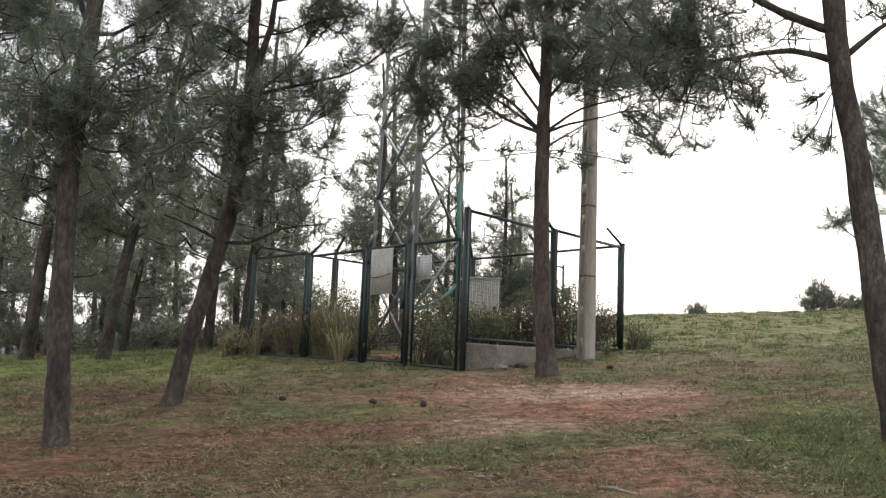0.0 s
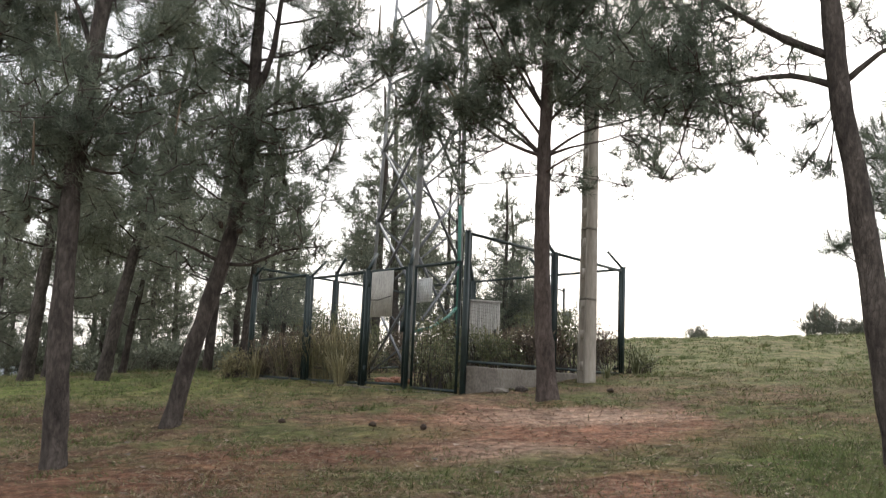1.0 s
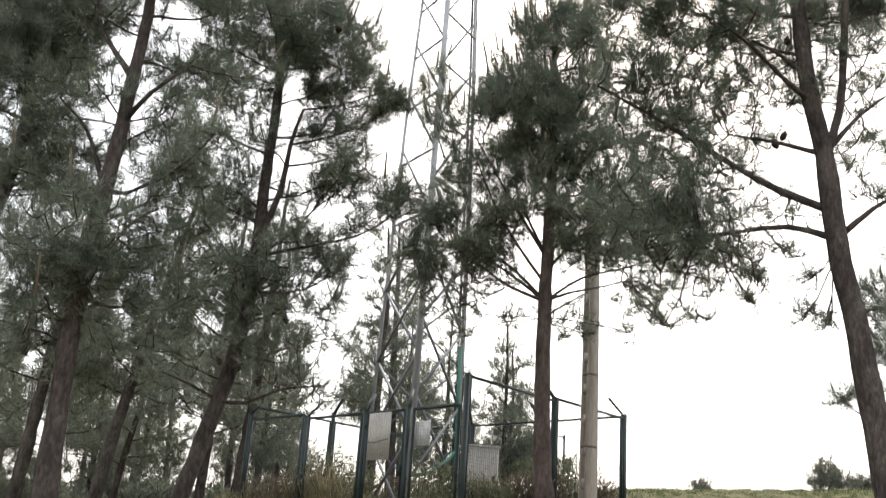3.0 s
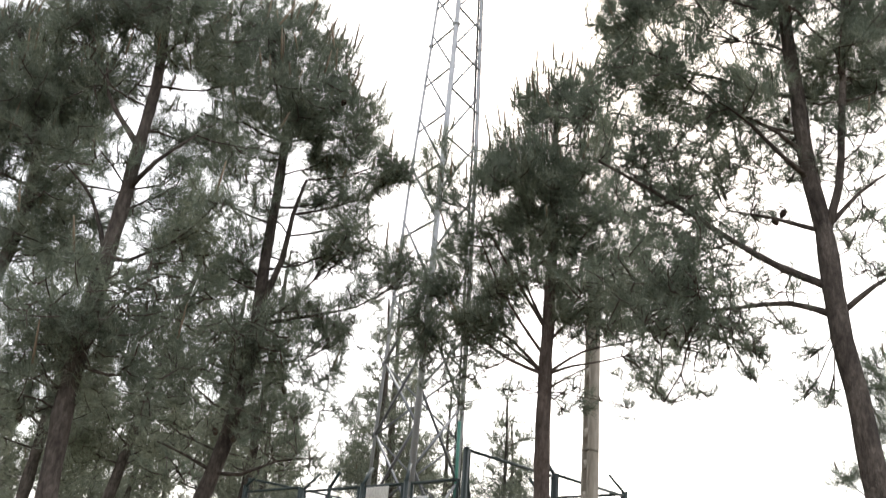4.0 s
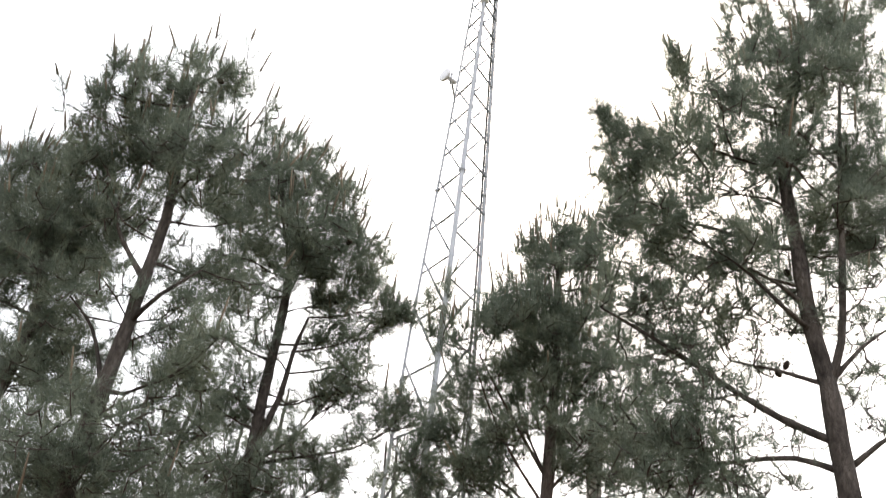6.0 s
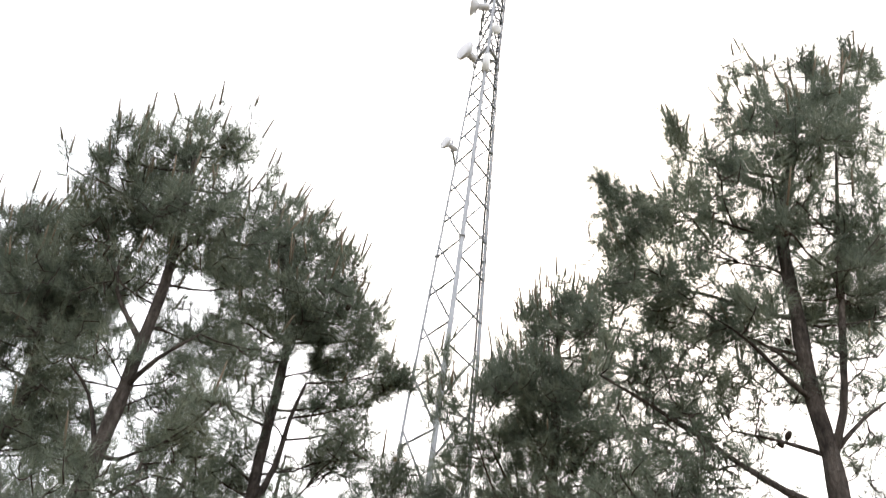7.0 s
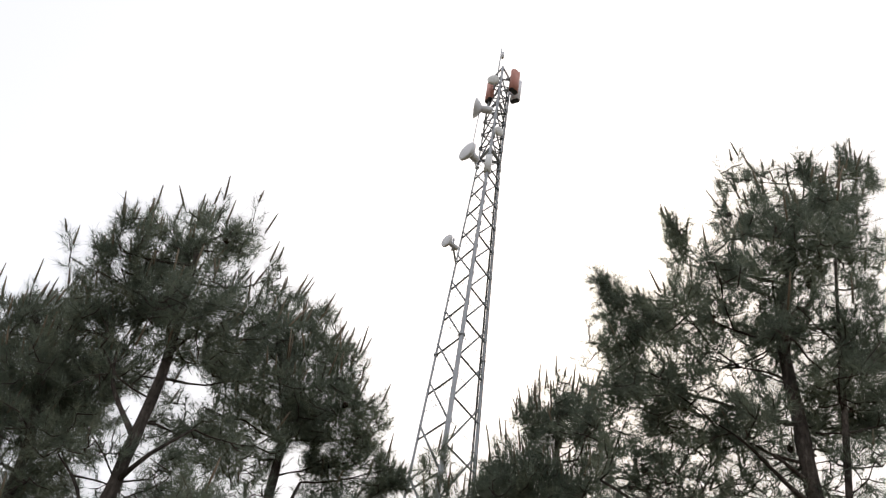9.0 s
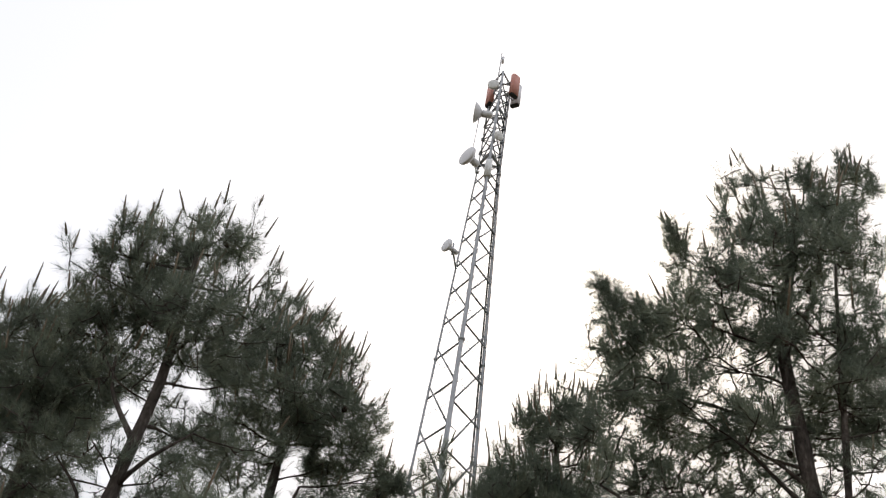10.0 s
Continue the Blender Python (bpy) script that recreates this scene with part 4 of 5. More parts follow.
D_CREST = [(2.95, 8.60, 10.44, 0.25, 0.19), (3.39, 8.80, 10.76, 0.26, 0.19), (2.17, 8.60, 9.49, 0.17, 0.13), (3.73, 8.50, 10.73, 0.25, 0.19), (4.40, 8.60, 10.95, 0.22, 0.17), (4.80, 8.80, 10.90, 0.26, 0.19), (1.36, 8.80, 8.64, 0.19, 0.14), (3.06, 8.00, 7.63, 0.23, 0.18), (3.33, 8.00, 7.96, 0.24, 0.18), (3.10, 8.10, 8.30, 0.25, 0.18), (4.02, 8.80, 8.34, 0.29, 0.22), (4.15, 8.90, 7.24, 0.27, 0.21), (2.52, 8.80, 6.66, 0.29, 0.22), (1.58, 8.80, 7.06, 0.30, 0.23)]
D_TIPS = [(3.48, 8.80, 4.26, 0.08, 0.06), (3.43, 8.90, 3.90, 0.09, 0.07), (3.58, 8.80, 3.79, 0.05, 0.04), (3.03, 9.00, 4.24, 0.11, 0.08), (2.86, 8.90, 4.01, 0.10, 0.07)]
pine("pine_tree", "large leaning pine with long spreading limbs and a second stem", D_TRUNK, 0.132, 0.035, D_TOP, 15, density=1.02, cones=14, loose=D_LOW + D_THIN + D_TIPS, bare=D_BARE, stems=D_STEMS, fill=D_FILL, clear=3.2, more=D_MORE + D_CREST, airy=0.4)

E_TRUNK = [(7.26, 12.50, 1.49), (7.19, 12.50, 3.72), (7.10, 12.50, 6.06), (7.22, 12.50, 8.60), (7.39, 12.50, 10.00)]
E_TOP = [(5.80, 12.50, 5.22, 0.24, 0.28), (5.84, 12.70, 4.80, 0.24, 0.28), (5.86, 12.50, 4.32, 0.22, 0.26), (5.96, 12.50, 4.83, 0.27, 0.53), (5.30, 12.50, 3.69, 0.18, 0.15), (6.28, 12.80, 4.13, 0.39, 0.46), (6.63, 12.80, 5.73, 0.47, 0.63), (6.63, 12.50, 7.24, 0.48, 0.72), (7.24, 12.50, 9.48, 0.69, 0.86)]
pine("pine_tree", "pine with reddish-green foliage at the edge of the slope", E_TRUNK, 0.15, 0.03, E_TOP, 16, density=1.0, clear=1.5)



# ---- pines farther back: five kinds, repeated ----
def far_pine(seed, height, crown_from, spread, r0, label="slender pine with a ragged grey-green crown in the grove", density=0.48):
    rng = np.random.default_rng(seed)
    lean = rng.normal(0, 0.02, 2)
    trunk = [(lean[0] * height * t + rng.normal(0, 0.03), lean[1] * height * t + rng.normal(0, 0.03), height * t * 0.97) for t in (0, 0.25, 0.5, 0.75, 1)]
    clumps = []
    z = crown_from
    while z < height * 0.98:
        f = 1 - (z - crown_from) / (height - crown_from)
        ring = 3 if f > 0.25 else 1
        rr = spread * (0.35 + 0.65 * f ** 0.8) * (0.75 + 0.25 * math.sin(3.1 * min(1, (z - crown_from) / 1.5 + 0.3)))
        a0 = rng.uniform(0, 6.3)
        for i in range(ring):
            a = a0 + i * 2.1 + rng.normal(0, 0.3)
            d = rr * rng.uniform(0.45, 0.8) if ring > 1 else 0.08
            clumps.append((trunk[0][0] + lean[0] * z + d * math.cos(a), trunk[0][1] + lean[1] * z + d * math.sin(a),
                           z + rng.normal(0.1, 0.12), max(0.32, rr * 0.48) * rng.uniform(0.8, 1.15), max(0.28, rr * 0.34) * rng.uniform(0.8, 1.2)))
        z += rng.uniform(0.5, 0.75)
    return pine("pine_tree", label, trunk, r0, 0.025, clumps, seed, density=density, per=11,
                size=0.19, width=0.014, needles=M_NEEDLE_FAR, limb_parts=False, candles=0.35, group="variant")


kinds = [far_pine(101, 7.5, 2.3, 1.5, 0.12), far_pine(102, 8.6, 2.9, 1.6, 0.15), far_pine(103, 5.6, 1.35, 1.5, 0.08, density=0.6),
         far_pine(104, 7.0, 1.9, 1.4, 0.11), far_pine(105, 9.4, 3.4, 1.7, 0.16), pine("pine_tree", "bushy young pine on the grassy crest", [(0, 0, 0), (0, 0, 0.6), (0.03, 0, 1.25)], 0.04, 0.015,
              [(0, 0, 0.5, 0.6, 0.45), (0.55, 0.1, 0.45, 0.42, 0.38), (-0.55, -0.1, 0.42, 0.45, 0.36), (0.35, 0.2, 0.85, 0.42, 0.34), (-0.32, 0, 0.8, 0.42, 0.32),
               (0.05, 0, 1.05, 0.34, 0.26), (0, 0.5, 0.45, 0.42, 0.34), (0, -0.5, 0.45, 0.42, 0.34)], 106, density=0.6, per=16, size=0.2, width=0.012,
              needles=M_NEEDLE_GLARE, limb_parts=False, candles=0.4, group="variant"),
         far_pine(107, 5.8, 0.6, 1.6, 0.09, "low-branched pine filling the back of the grove", 0.5)]
used = set()


def plant(kind, x, y, scale=1.0, turn=0.0, sink=0.05, tilt=0.0):
    z = ground_at(x, y) - sink
    m = pose(x, y, z, 0, tilt, 0) @ pose(0, 0, 0, 0, 0, turn) @ Matrix.Scale(scale, 4)
    if kind not in used:
        used.add(kind)
        kinds[kind].matrix_basis = m
        ob = kinds[kind]
    else:
        ob = copy_thing(kinds[kind], m)
    tagged(ob, group="pines of the grove" if kind != 5 else "young pines on the crest")
    return ob


GROVE_FRONT = [
    (4, -6.6, 18.8, 0.84, 20), (1, -8.4, 19.5, 1.0, 140), (0, -9.2, 22.5, 1.05, 250), (3, -8.6, 26.0, 0.9, 60), (0, -6.2, 25.5, 1.1, 170),
    (1, -4.4, 21.4, 0.95, 310), (3, -5.0, 27.0, 1.0, 10), (1, -1.75, 24.6, 0.9, 200), (3, -1.0, 29.5, 0.95, 120),
    (2, 1.8, 27.0, 0.97, 300), (0, -11.5, 29.0, 1.0, 30), (3, -14.0, 24.0, 1.15, 95),
]
GROVE_BACK = [
    (1, -12.6, 20.5, 1.0, 210), (0, -7.0, 33.0, 1.0, 330), (2, -5.2, 31.0, 1.1, 45), (3, -10.0, 36.0, 1.1, 150), (2, 0.6, 33.0, 0.9, 15),
    (1, -15.5, 32.0, 1.1, 100), (2, 2.6, 31.5, 0.75, 190), (3, -6.2, 40.0, 1.0, 20), (0, -13.0, 42.0, 1.1, 290), (3, -18.0, 40.0, 1.2, 75),
    (2, -8.6, 43.0, 1.3, 130), (1, -1.6, 41.0, 0.8, 50), (1, -1.25, 26.2, 0.98, 140),
]
GROVE_REST = [
    (3, 0.15, 30.0, 1.0, 60), (2, 2.05, 27.6, 0.88, 200),
    (5, 9.55, 35.5, 0.5, 0), (5, 14.45, 36.0, 2.1, 70), (5, 15.9, 36.5, 1.35, 140), (5, 16.5, 36.8, 1.15, 210), (5, 12.6, 36.0, 0.36, 250),
    (6, -12.6, 27.0, 1.0, 30), (6, -14.8, 30.5, 1.2, 110), (6, -11.2, 31.5, 1.1, 200), (6, -17.5, 33.0, 1.3, 20),
    (6, -10.6, 34.5, 1.2, 80), (6, -13.4, 37.0, 1.3, 240), (6, -16.0, 25.5, 1.1, 300),
]
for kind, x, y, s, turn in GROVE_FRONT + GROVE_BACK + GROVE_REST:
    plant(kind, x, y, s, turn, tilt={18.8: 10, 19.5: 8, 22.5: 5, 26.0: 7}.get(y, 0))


# ---- fenced compound ----
CORNERS = {"near": (0.35, 14.2), "west": (-3.83, 19.2), "east": (3.46, 18.2), "far": (-0.75, 23.2)}
CENTRE = np.array([-0.2, 18.7])


FENCE = thing("fence", (-0.2, 18.7, 1.5), "dark green steel mesh fence with cranked post arms round the mast", "fence")
AT = Matrix.Translation((0.2, -18.7, -1.5))


def fence_post(x, y, z0, z1, w=0.1, arm=True, label=""):
    yaw = math.degrees(math.atan2(CENTRE[1] - y, CENTRE[0] - x))
    b = Build().box(AT @ pose(x, y, (z1 + z0 - 0.15) / 2, 0, 0, yaw + 45), w, w, z1 - z0 + 0.15, 0.012)
    b.box(AT @ pose(x, y, z1 + 0.006, 0, 0, yaw + 45), w + 0.012, w + 0.012, 0.012)
    post = part("post", b, M_FENCE, FENCE, label)
    if arm:
        a = math.radians(yaw)
        top = AT @ Vector((x, y, z1 - 0.03))
        part("arm", Build().bar(top, top + Vector((math.cos(a) * 0.3, math.sin(a) * 0.3, 0.34)), 0.055, 0.04), M_FENCE, post)
    return post


def fence_panel(p, q, z0p, z0q, z1, gap=0.075, owner=None, wire=0.05):
    """A welded-mesh panel in a steel frame between two posts."""
    p, q = Vector((*p, 0)), Vector((*q, 0))
    d = (q - p).normalized()
    p, q = p + d * gap, q - d * gap
    side_ = Vector((-d.y, d.x, 0)) * 0.003
    t = 0.042
    m = AT if owner is None else Matrix.Translation(-owner.location)

    def at(u, z):
        return m @ (p + (q - p) * u + Vector((0, 0, z)))

    def low(u):
        return z0p + (z0q - z0p) * u

    b = Build()
    for u in (0, 1):
        b.bar(at(u, low(u)), at(u, z1 - 0.02), t)
    b.bar(at(0, z1 - 0.03), at(1, z1 - 0.03), t)
    b.bar(at(0, low(0) + 0.04), at(1, low(1) + 0.04), t)
    frame_ = part("panel_frame" if owner is None else "gate_frame", b, M_FENCE, owner or FENCE)
    b = Build()
    ln = (q - p).length
    for i in range(1, int(ln / wire)):
        u = i * wire / ln
        b.bar(at(u, low(u) + 0.05), at(u, z1 - 0.04), 0.0024)
    for i in range(1, int((z1 - z0p - 0.1) / wire)):
        z = low(0) + 0.06 + i * wire
        b.bar(at(0, z) + side_, at(1, z) + side_, 0.0024)
    tagged(part("wire_mesh", b, M_FENCE, frame_), kind="stuff")
    return frame_


FRONT_TOP, SIDE_TOP, SIDE_FOOT = 3.57, 4.0, 1.97
near, west, east, far = (np.array(CORNERS[k]) for k in ("near", "west", "east", "far"))


def along(a, b, s):
    return tuple(a + (b - a) * s)


front = [near, along(near, west, 0.212), along(near, west, 0.392), along(near, west, 0.675), west]
front_feet = [1.50, 1.53, 1.55, 1.58, 1.63]
for i, (p, z) in enumerate(zip(front, front_feet)):
    if i == 0:
        fence_post(*p, z - 0.05, 3.98, 0.075, arm=False, label="tall dark green steel corner post beside the concrete wall")
    else:
        fence_post(*p, z - 0.05, FRONT_TOP + (0.15 if i == 4 else 0.0), 0.066)
fence_panel(front[0], front[1], 1.53, 1.56, FRONT_TOP - 0.02, 0.15)
gate = thing("gate", (*front[1], 1.56), "closed dark green welded mesh gate in the front fence", "gate")
fence_panel(front[1], front[2], 1.60, 1.61, FRONT_TOP - 0.02, 0.085, gate)
gate_way = Vector((*(west - near), 0)).normalized()
part("latch", Build().box(Matrix.Translation(gate_way * 0.11 + Vector((-0.02, -0.04, 1.0))), 0.06, 0.07, 0.16), M_FENCE, gate)
for z in (0.25, 1.7):
    h = gate_way * 1.1 + Vector((-0.02, -0.03, z))
    part("hinge", Build().tube([h, h + Vector((0, 0, 0.12))], 0.02, 8), M_FENCE, gate)
fence_panel(front[2], front[3], 1.60, 1.62, FRONT_TOP - 0.02, 0.1)
fence_panel(front[3], front[4], 1.62, 1.67, FRONT_TOP + 0.06, 0.1)
side = [near, along(near, east, 0.5), east]
for i, p in enumerate(side[1:]):
    fence_post(*p, SIDE_FOOT - 0.02, SIDE_TOP + 0.06 * i, 0.08)
fence_panel(side[0], side[1], SIDE_FOOT + 0.01, SIDE_FOOT + 0.01, SIDE_TOP - 0.02)
fence_panel(side[1], side[2], SIDE_FOOT + 0.01, SIDE_FOOT + 0.01, SIDE_TOP + 0.02)
back = [east, along(east, far, 0.33), along(east, far, 0.66), far]
for p in back[1:]:
    fence_post(*p, ground_at(*p) - 0.03, 4.08, 0.075)
for a, b_ in zip(back, back[1:]):
    fence_panel(a, b_, ground_at(*a) + 0.05, ground_at(*b_) + 0.05, 4.06, wire=0.1)
left = [west, along(west, far, 0.47), far]
fence_post(*left[1], ground_at(*left[1]) - 0.03, 4.05, 0.075)
for a, b_ in zip(left, left[1:]):
    fence_panel(a, b_, ground_at(*a) + 0.05, ground_at(*b_) + 0.05, 3.9, wire=0.1)


def plinth(name, p, q, z0, z1, thick, label):
    """A cast wall with an uneven, chipped top edge."""
    rng = np.random.default_rng(int(abs(p[0] * 100)) + 5)
    p, q = np.array(p), np.array(q)
    d = (q - p) / np.linalg.norm(q - p)
    nrm = np.array([d[1], -d[0]]) * thick / 2
    k = max(4, int(np.linalg.norm(q - p) / 0.12))
    s = np.linspace(0, 1, k)
    mid = p + (q - p) * s[:, None]
    top = z1[0] + (z1[1] - z1[0]) * s + rng.normal(0, 0.006, k)
    rows = [np.column_stack([mid + nrm * 1.02, np.full(k, z0)]), np.column_stack([mid + nrm, top - 0.03]), np.column_stack([mid + nrm * 0.8, top]),
            np.column_stack([mid - nrm * 0.8, top]), np.column_stack([mid - nrm, top - 0.03]), np.column_stack([mid - nrm, np.full(k, z0)])]
    v = np.concatenate(rows)
    i = np.arange(k - 1)
    q4 = [np.stack([r * k + i, r * k + i + 1, (r + 1) * k + i + 1, (r + 1) * k + i], -1) for r in range(5)]
    ends = np.array([[0, k, 4 * k, 5 * k], [k, 2 * k, 3 * k, 4 * k]])
    b = Build().add(v, np.concatenate(q4 + [ends, ends + k - 1]))
    return tagged(part(name, b, M_CONCRETE), label, "wall", kind="structure")


plinth("wall_east", near + np.array([0.06, 0.0]), east + np.array([0.05, 0.06]), 1.0, (SIDE_FOOT - 0.02, SIDE_FOOT), 0.2, "low grey cast concrete wall under the side fence")
plinth("wall_front", near + np.array([-0.1, 0.02]), west, 1.0, (1.53, 1.68), 0.24, "low worn concrete kerb under the front fence")
plinth("wall_north", east, far, 1.2, (2.0, 2.02), 0.16, "low concrete kerb under the back fence")
plinth("wall_west", far, west, 1.2, (1.98, 1.68), 0.16, "low concrete kerb under the fence")


def sheet_sign(x, y, z, w, h, yaw, label, strap=False):
    root = thing("panel_sheet", (x, y, z), label, "metal sheet")
    mat_ = M_SHEET if strap else M_WHITE
    part("sheet", Build().box(pose(0, 0.006, h / 2), w, 0.008, h), mat_, root)
    k = int(w / 0.055)
    for i in range(k):
        part("rib", Build().box(pose(-w / 2 + (i + 0.5) * w / k, -0.002, h / 2), 0.026, 0.01, h - 0.01, 0.003), mat_, root)
    if strap:
        part("strap", Build().tube([(-w / 2, -0.03, h * 0.38), (-w * 0.1, -0.03, h * 0.36), (w / 2, -0.03, h * 0.43)], 0.007, 5), M_DARK, root, "dark tie wire")
    root.rotation_euler = (0, 0, radians(yaw))
    return root


FRONT_YAW = math.degrees(math.atan2(*(west - near)[::-1])) - 180
g_mid = along(near, west, 0.318)
sheet_sign(g_mid[0] - 0.035, g_mid[1] - 0.03, 2.74, 0.6, 0.76, FRONT_YAW, "pale ribbed sheet tied to the mesh of the gate", True)
p_mid = along(near, west, 0.168)
sheet_sign(p_mid[0] + 0.03, p_mid[1] + 0.05, 2.95, 0.46, 0.38, FRONT_YAW, "small pale ribbed sheet behind the mesh of the fence")


def equipment_cabinet(x, y, w, d, h, yaw):
    z = ground_at(x, y)
    root = thing("equipment_cabinet", (x, y, z), "off-white ribbed metal equipment cabinet among the shrubs", "cabinet")
    part("plinth", Build().box(pose(0, 0, 0.05), w + 0.08, d + 0.08, 0.2), M_CONCRETE, root)
    b = Build().box(pose(0, 0, 0.15 + h / 2), w, d, h, 0.01)
    part("body", b, M_SHEET, root)
    k = 9
    for i in range(k):
        part("rib", Build().box(pose(-w / 2 + (i + 0.5) * w / k, -d / 2 - 0.008, 0.15 + h / 2), 0.022, 0.02, h - 0.1), M_SHEET, root)
    part("roof", Build().box(pose(0, 0, 0.15 + h + 0.012), w + 0.05, d + 0.05, 0.03), M_SHEET, root)
    part("handle", Build().box(pose(w * 0.36, -d / 2 - 0.03, 0.15 + h * 0.55), 0.03, 0.03, 0.14), M_DARK, root)
    root.rotation_euler = (0, 0, radians(yaw))


equipment_cabinet(0.7, 17.0, 0.6, 0.42, 1.22, 10)


def meter_post(x, y):
    z = ground_at(x, y)
    root = thing("meter_post", (x, y, z), "slim dark steel post with a small weatherproof box", "post")
    part("upright", Build().tube([(0, 0, -0.1), (0, 0, 1.75)], 0.022, 8), M_FENCE, root, smooth=True)
    part("box", Build().box(pose(0.08, -0.05, 1.12, 0, 0, 20), 0.15, 0.1, 0.26, 0.02), M_STEEL, root, "grey weatherproof box")
    part("bracket", Build().bar((0, 0, 1.68), (-0.12, 0.0, 1.72), 0.03), M_FENCE, root)


meter_post(2.6, 20.3)


# ---- lattice mast ----
def make_mast():
    foot = (-0.56, 18.7, 1.62)
    root = thing("lattice_mast", foot, "tall tapering three-legged galvanised steel lattice mast with radio antennas", "radio mast")
    root.rotation_euler = (0, radians(0.52), 0)
    H, BEND, W0, W1 = 22.45, 18.8, 1.86, 0.53

    def side_at(z):
        return float(np.interp(z, [0, 8.5, BEND, H], [W0, 1.46, 0.6, W1]))

    def leg(i, z):
        a = radians((-90, 30, 150)[i])
        r = side_at(z) * 0.577
        return Vector((r * math.cos(a), r * math.sin(a), z))

    levels = [0.15]
    while levels[-1] < H - 0.6:
        levels.append(levels[-1] + max(0.52, 0.82 * side_at(levels[-1]) + 0.08))
    levels = [min(z, H) for z in levels]
    part("footing", Build().box(pose(0, 0, -0.1), 2.6, 2.4, 0.4, 0.05), M_CONCRETE, root, "concrete foundation slab")
    for i in range(3):
        zs = [0, 8.5, 13.5, BEND, H]
        part("leg", Build().tube([leg(i, z) for z in zs], [(1.1, 0.68, 0.6)[i] * r for r in (0.06, 0.055, 0.048, 0.038, 0.032)], 10), M_GALV, root, smooth=True)
        part("base_plate", Build().box(pose(*leg(i, 0.115)), 0.3, 0.3, 0.03), M_GALV, root)
        for z in (6.2, 12.4, 18.6):
            part("flange", Build().tube([leg(i, z - 0.025), leg(i, z + 0.025)], (0.085, 0.06, 0.055)[i], 10), M_GALV, root)
    for a, b in ((0, 1), (0, 2), (1, 2)):
        shift = 0.5 if b == 1 else 0.0
        for k in range(len(levels) - 1):
            z0, z1 = levels[k], levels[k + 1]
            bay = z1 - z0
            if shift and z1 < 18.2:
                z0, z1 = z0 + bay * shift, z1 + bay * shift
            w = 0.046 if z0 < 9 else 0.04 if z0 < 18 else 0.034
            if z0 > 18.2:
                ends = ((leg(a, z0), leg(b, z1)), (leg(b, z0), leg(a, z1)))
            elif z0 < 6.0:
                ends = ((leg(a, z0), leg(b, z1)), (leg(b, z0), leg(a, z1)))
            elif a == 1:
                # Back-face braces, drawn slim and pale to imitate sky glare around them.
                for u, v in ((leg(a, z0), leg(b, z1)), (leg(b, z0), leg(a, z1))):
                    part("thin_rod", Build().tube([u, v], 0.006, 5), M_GALV, root)
                continue
            else:
                ends = ((leg(a, z0), leg(b, z0 + 0.03)), (leg(a, z0 - 0.02), leg(b, min(z1 + 0.3 * bay, H))))
                part("thin_rod", Build().tube([leg(a, z0 + bay * 0.5), leg(b, z0 + bay * 0.62)], 0.006, 5), M_GALV, root)
            for j, (u, v) in enumerate(ends):
                out = (leg(b, z0) - leg(a, z0)).cross(Vector((0, 0, 1))).normalized() * (0.02, -0.012)[j]
                part("brace", Build().bar(u + out, v + out, w, w * 0.7), M_STEEL, root)
                part("gusset", Build().box(Matrix.Translation(u + out), 0.09, 0.03, 0.12), M_STEEL, root)
    # cables and a ladder rail up the eastern leg
    for i, (dx, dy) in enumerate(((-0.07, -0.06), (-0.1, -0.03), (0.05, -0.08))):
        pts = [leg(1, z) + Vector((dx, dy, 0)) * (0.5 + 0.5 * side_at(z) / W0) for z in (0.2, 5, 10, 15, 18.9, 22)]
        part("cable", Build().tube(pts, (0.015, 0.01, 0.009)[i], 6), M_DARK, root, "black feeder cable", smooth=True)
    sleeve = [leg(1, z) + Vector((-0.03, -0.09, 0)) for z in (0.15, 1.2, 2.4, 3.7)]
    part("cable_sleeve", Build().tube(sleeve, 0.036, 8), M_GREENSTEEL, root, "thick green cable sleeve", smooth=True)
    conduit = [leg(0, 1.0) + Vector((0.03, -0.05, 0)), leg(0, 1.05).lerp(leg(1, 1.25), 0.4) + Vector((0, -0.05, 0)), leg(0, 1.1).lerp(leg(1, 1.5), 0.75) + Vector((0, -0.05, 0)), leg(1, 1.62) + Vector((-0.05, -0.09, 0))]
    part("conduit", Build().tube(conduit, 0.034, 8), M_GREENSTEEL, root, "green cable conduit", smooth=True)
    for z in np.arange(1.0, 18.5, 1.0):
        part("cable_clamp", Build().box(Matrix.Translation(leg(1, z) + Vector((-0.06, -0.06, 0))), 0.11, 0.04, 0.02), M_GALV, root)
    # marker
    part("marker_box", Build().box(Matrix.Translation(leg(2, 7.25) + Vector((-0.05, -0.06, 0))), 0.09, 0.08, 0.09, 0.015), M_ORANGE, root, "small orange marker box")
    # top frame
    for a, b in ((0, 1), (1, 2), (2, 0)):
        part("top_frame", Build().bar(leg(a, H - 0.02), leg(b, H - 0.02), 0.04), M_GALV, root)
        part("ring_frame", Build().bar(leg(a, 18.9), leg(b, 18.9), 0.09, 0.03), M_GALV, root)
        part("ring_frame", Build().bar(leg(a, 20.9), leg(b, 20.9), 0.05), M_GALV, root)

    def dish(at, aim, r, depth, arm_to, label, mat_=M_RADOME, hub=True, bowl=False):
        """A drum dish: domed face, rim and hub, on a bracket to the mast."""
        at, aim = Vector(at), Vector(aim).normalized()
        m = Matrix.Translation(at) @ aim.to_track_quat("Z", "Y").to_matrix().to_4x4()
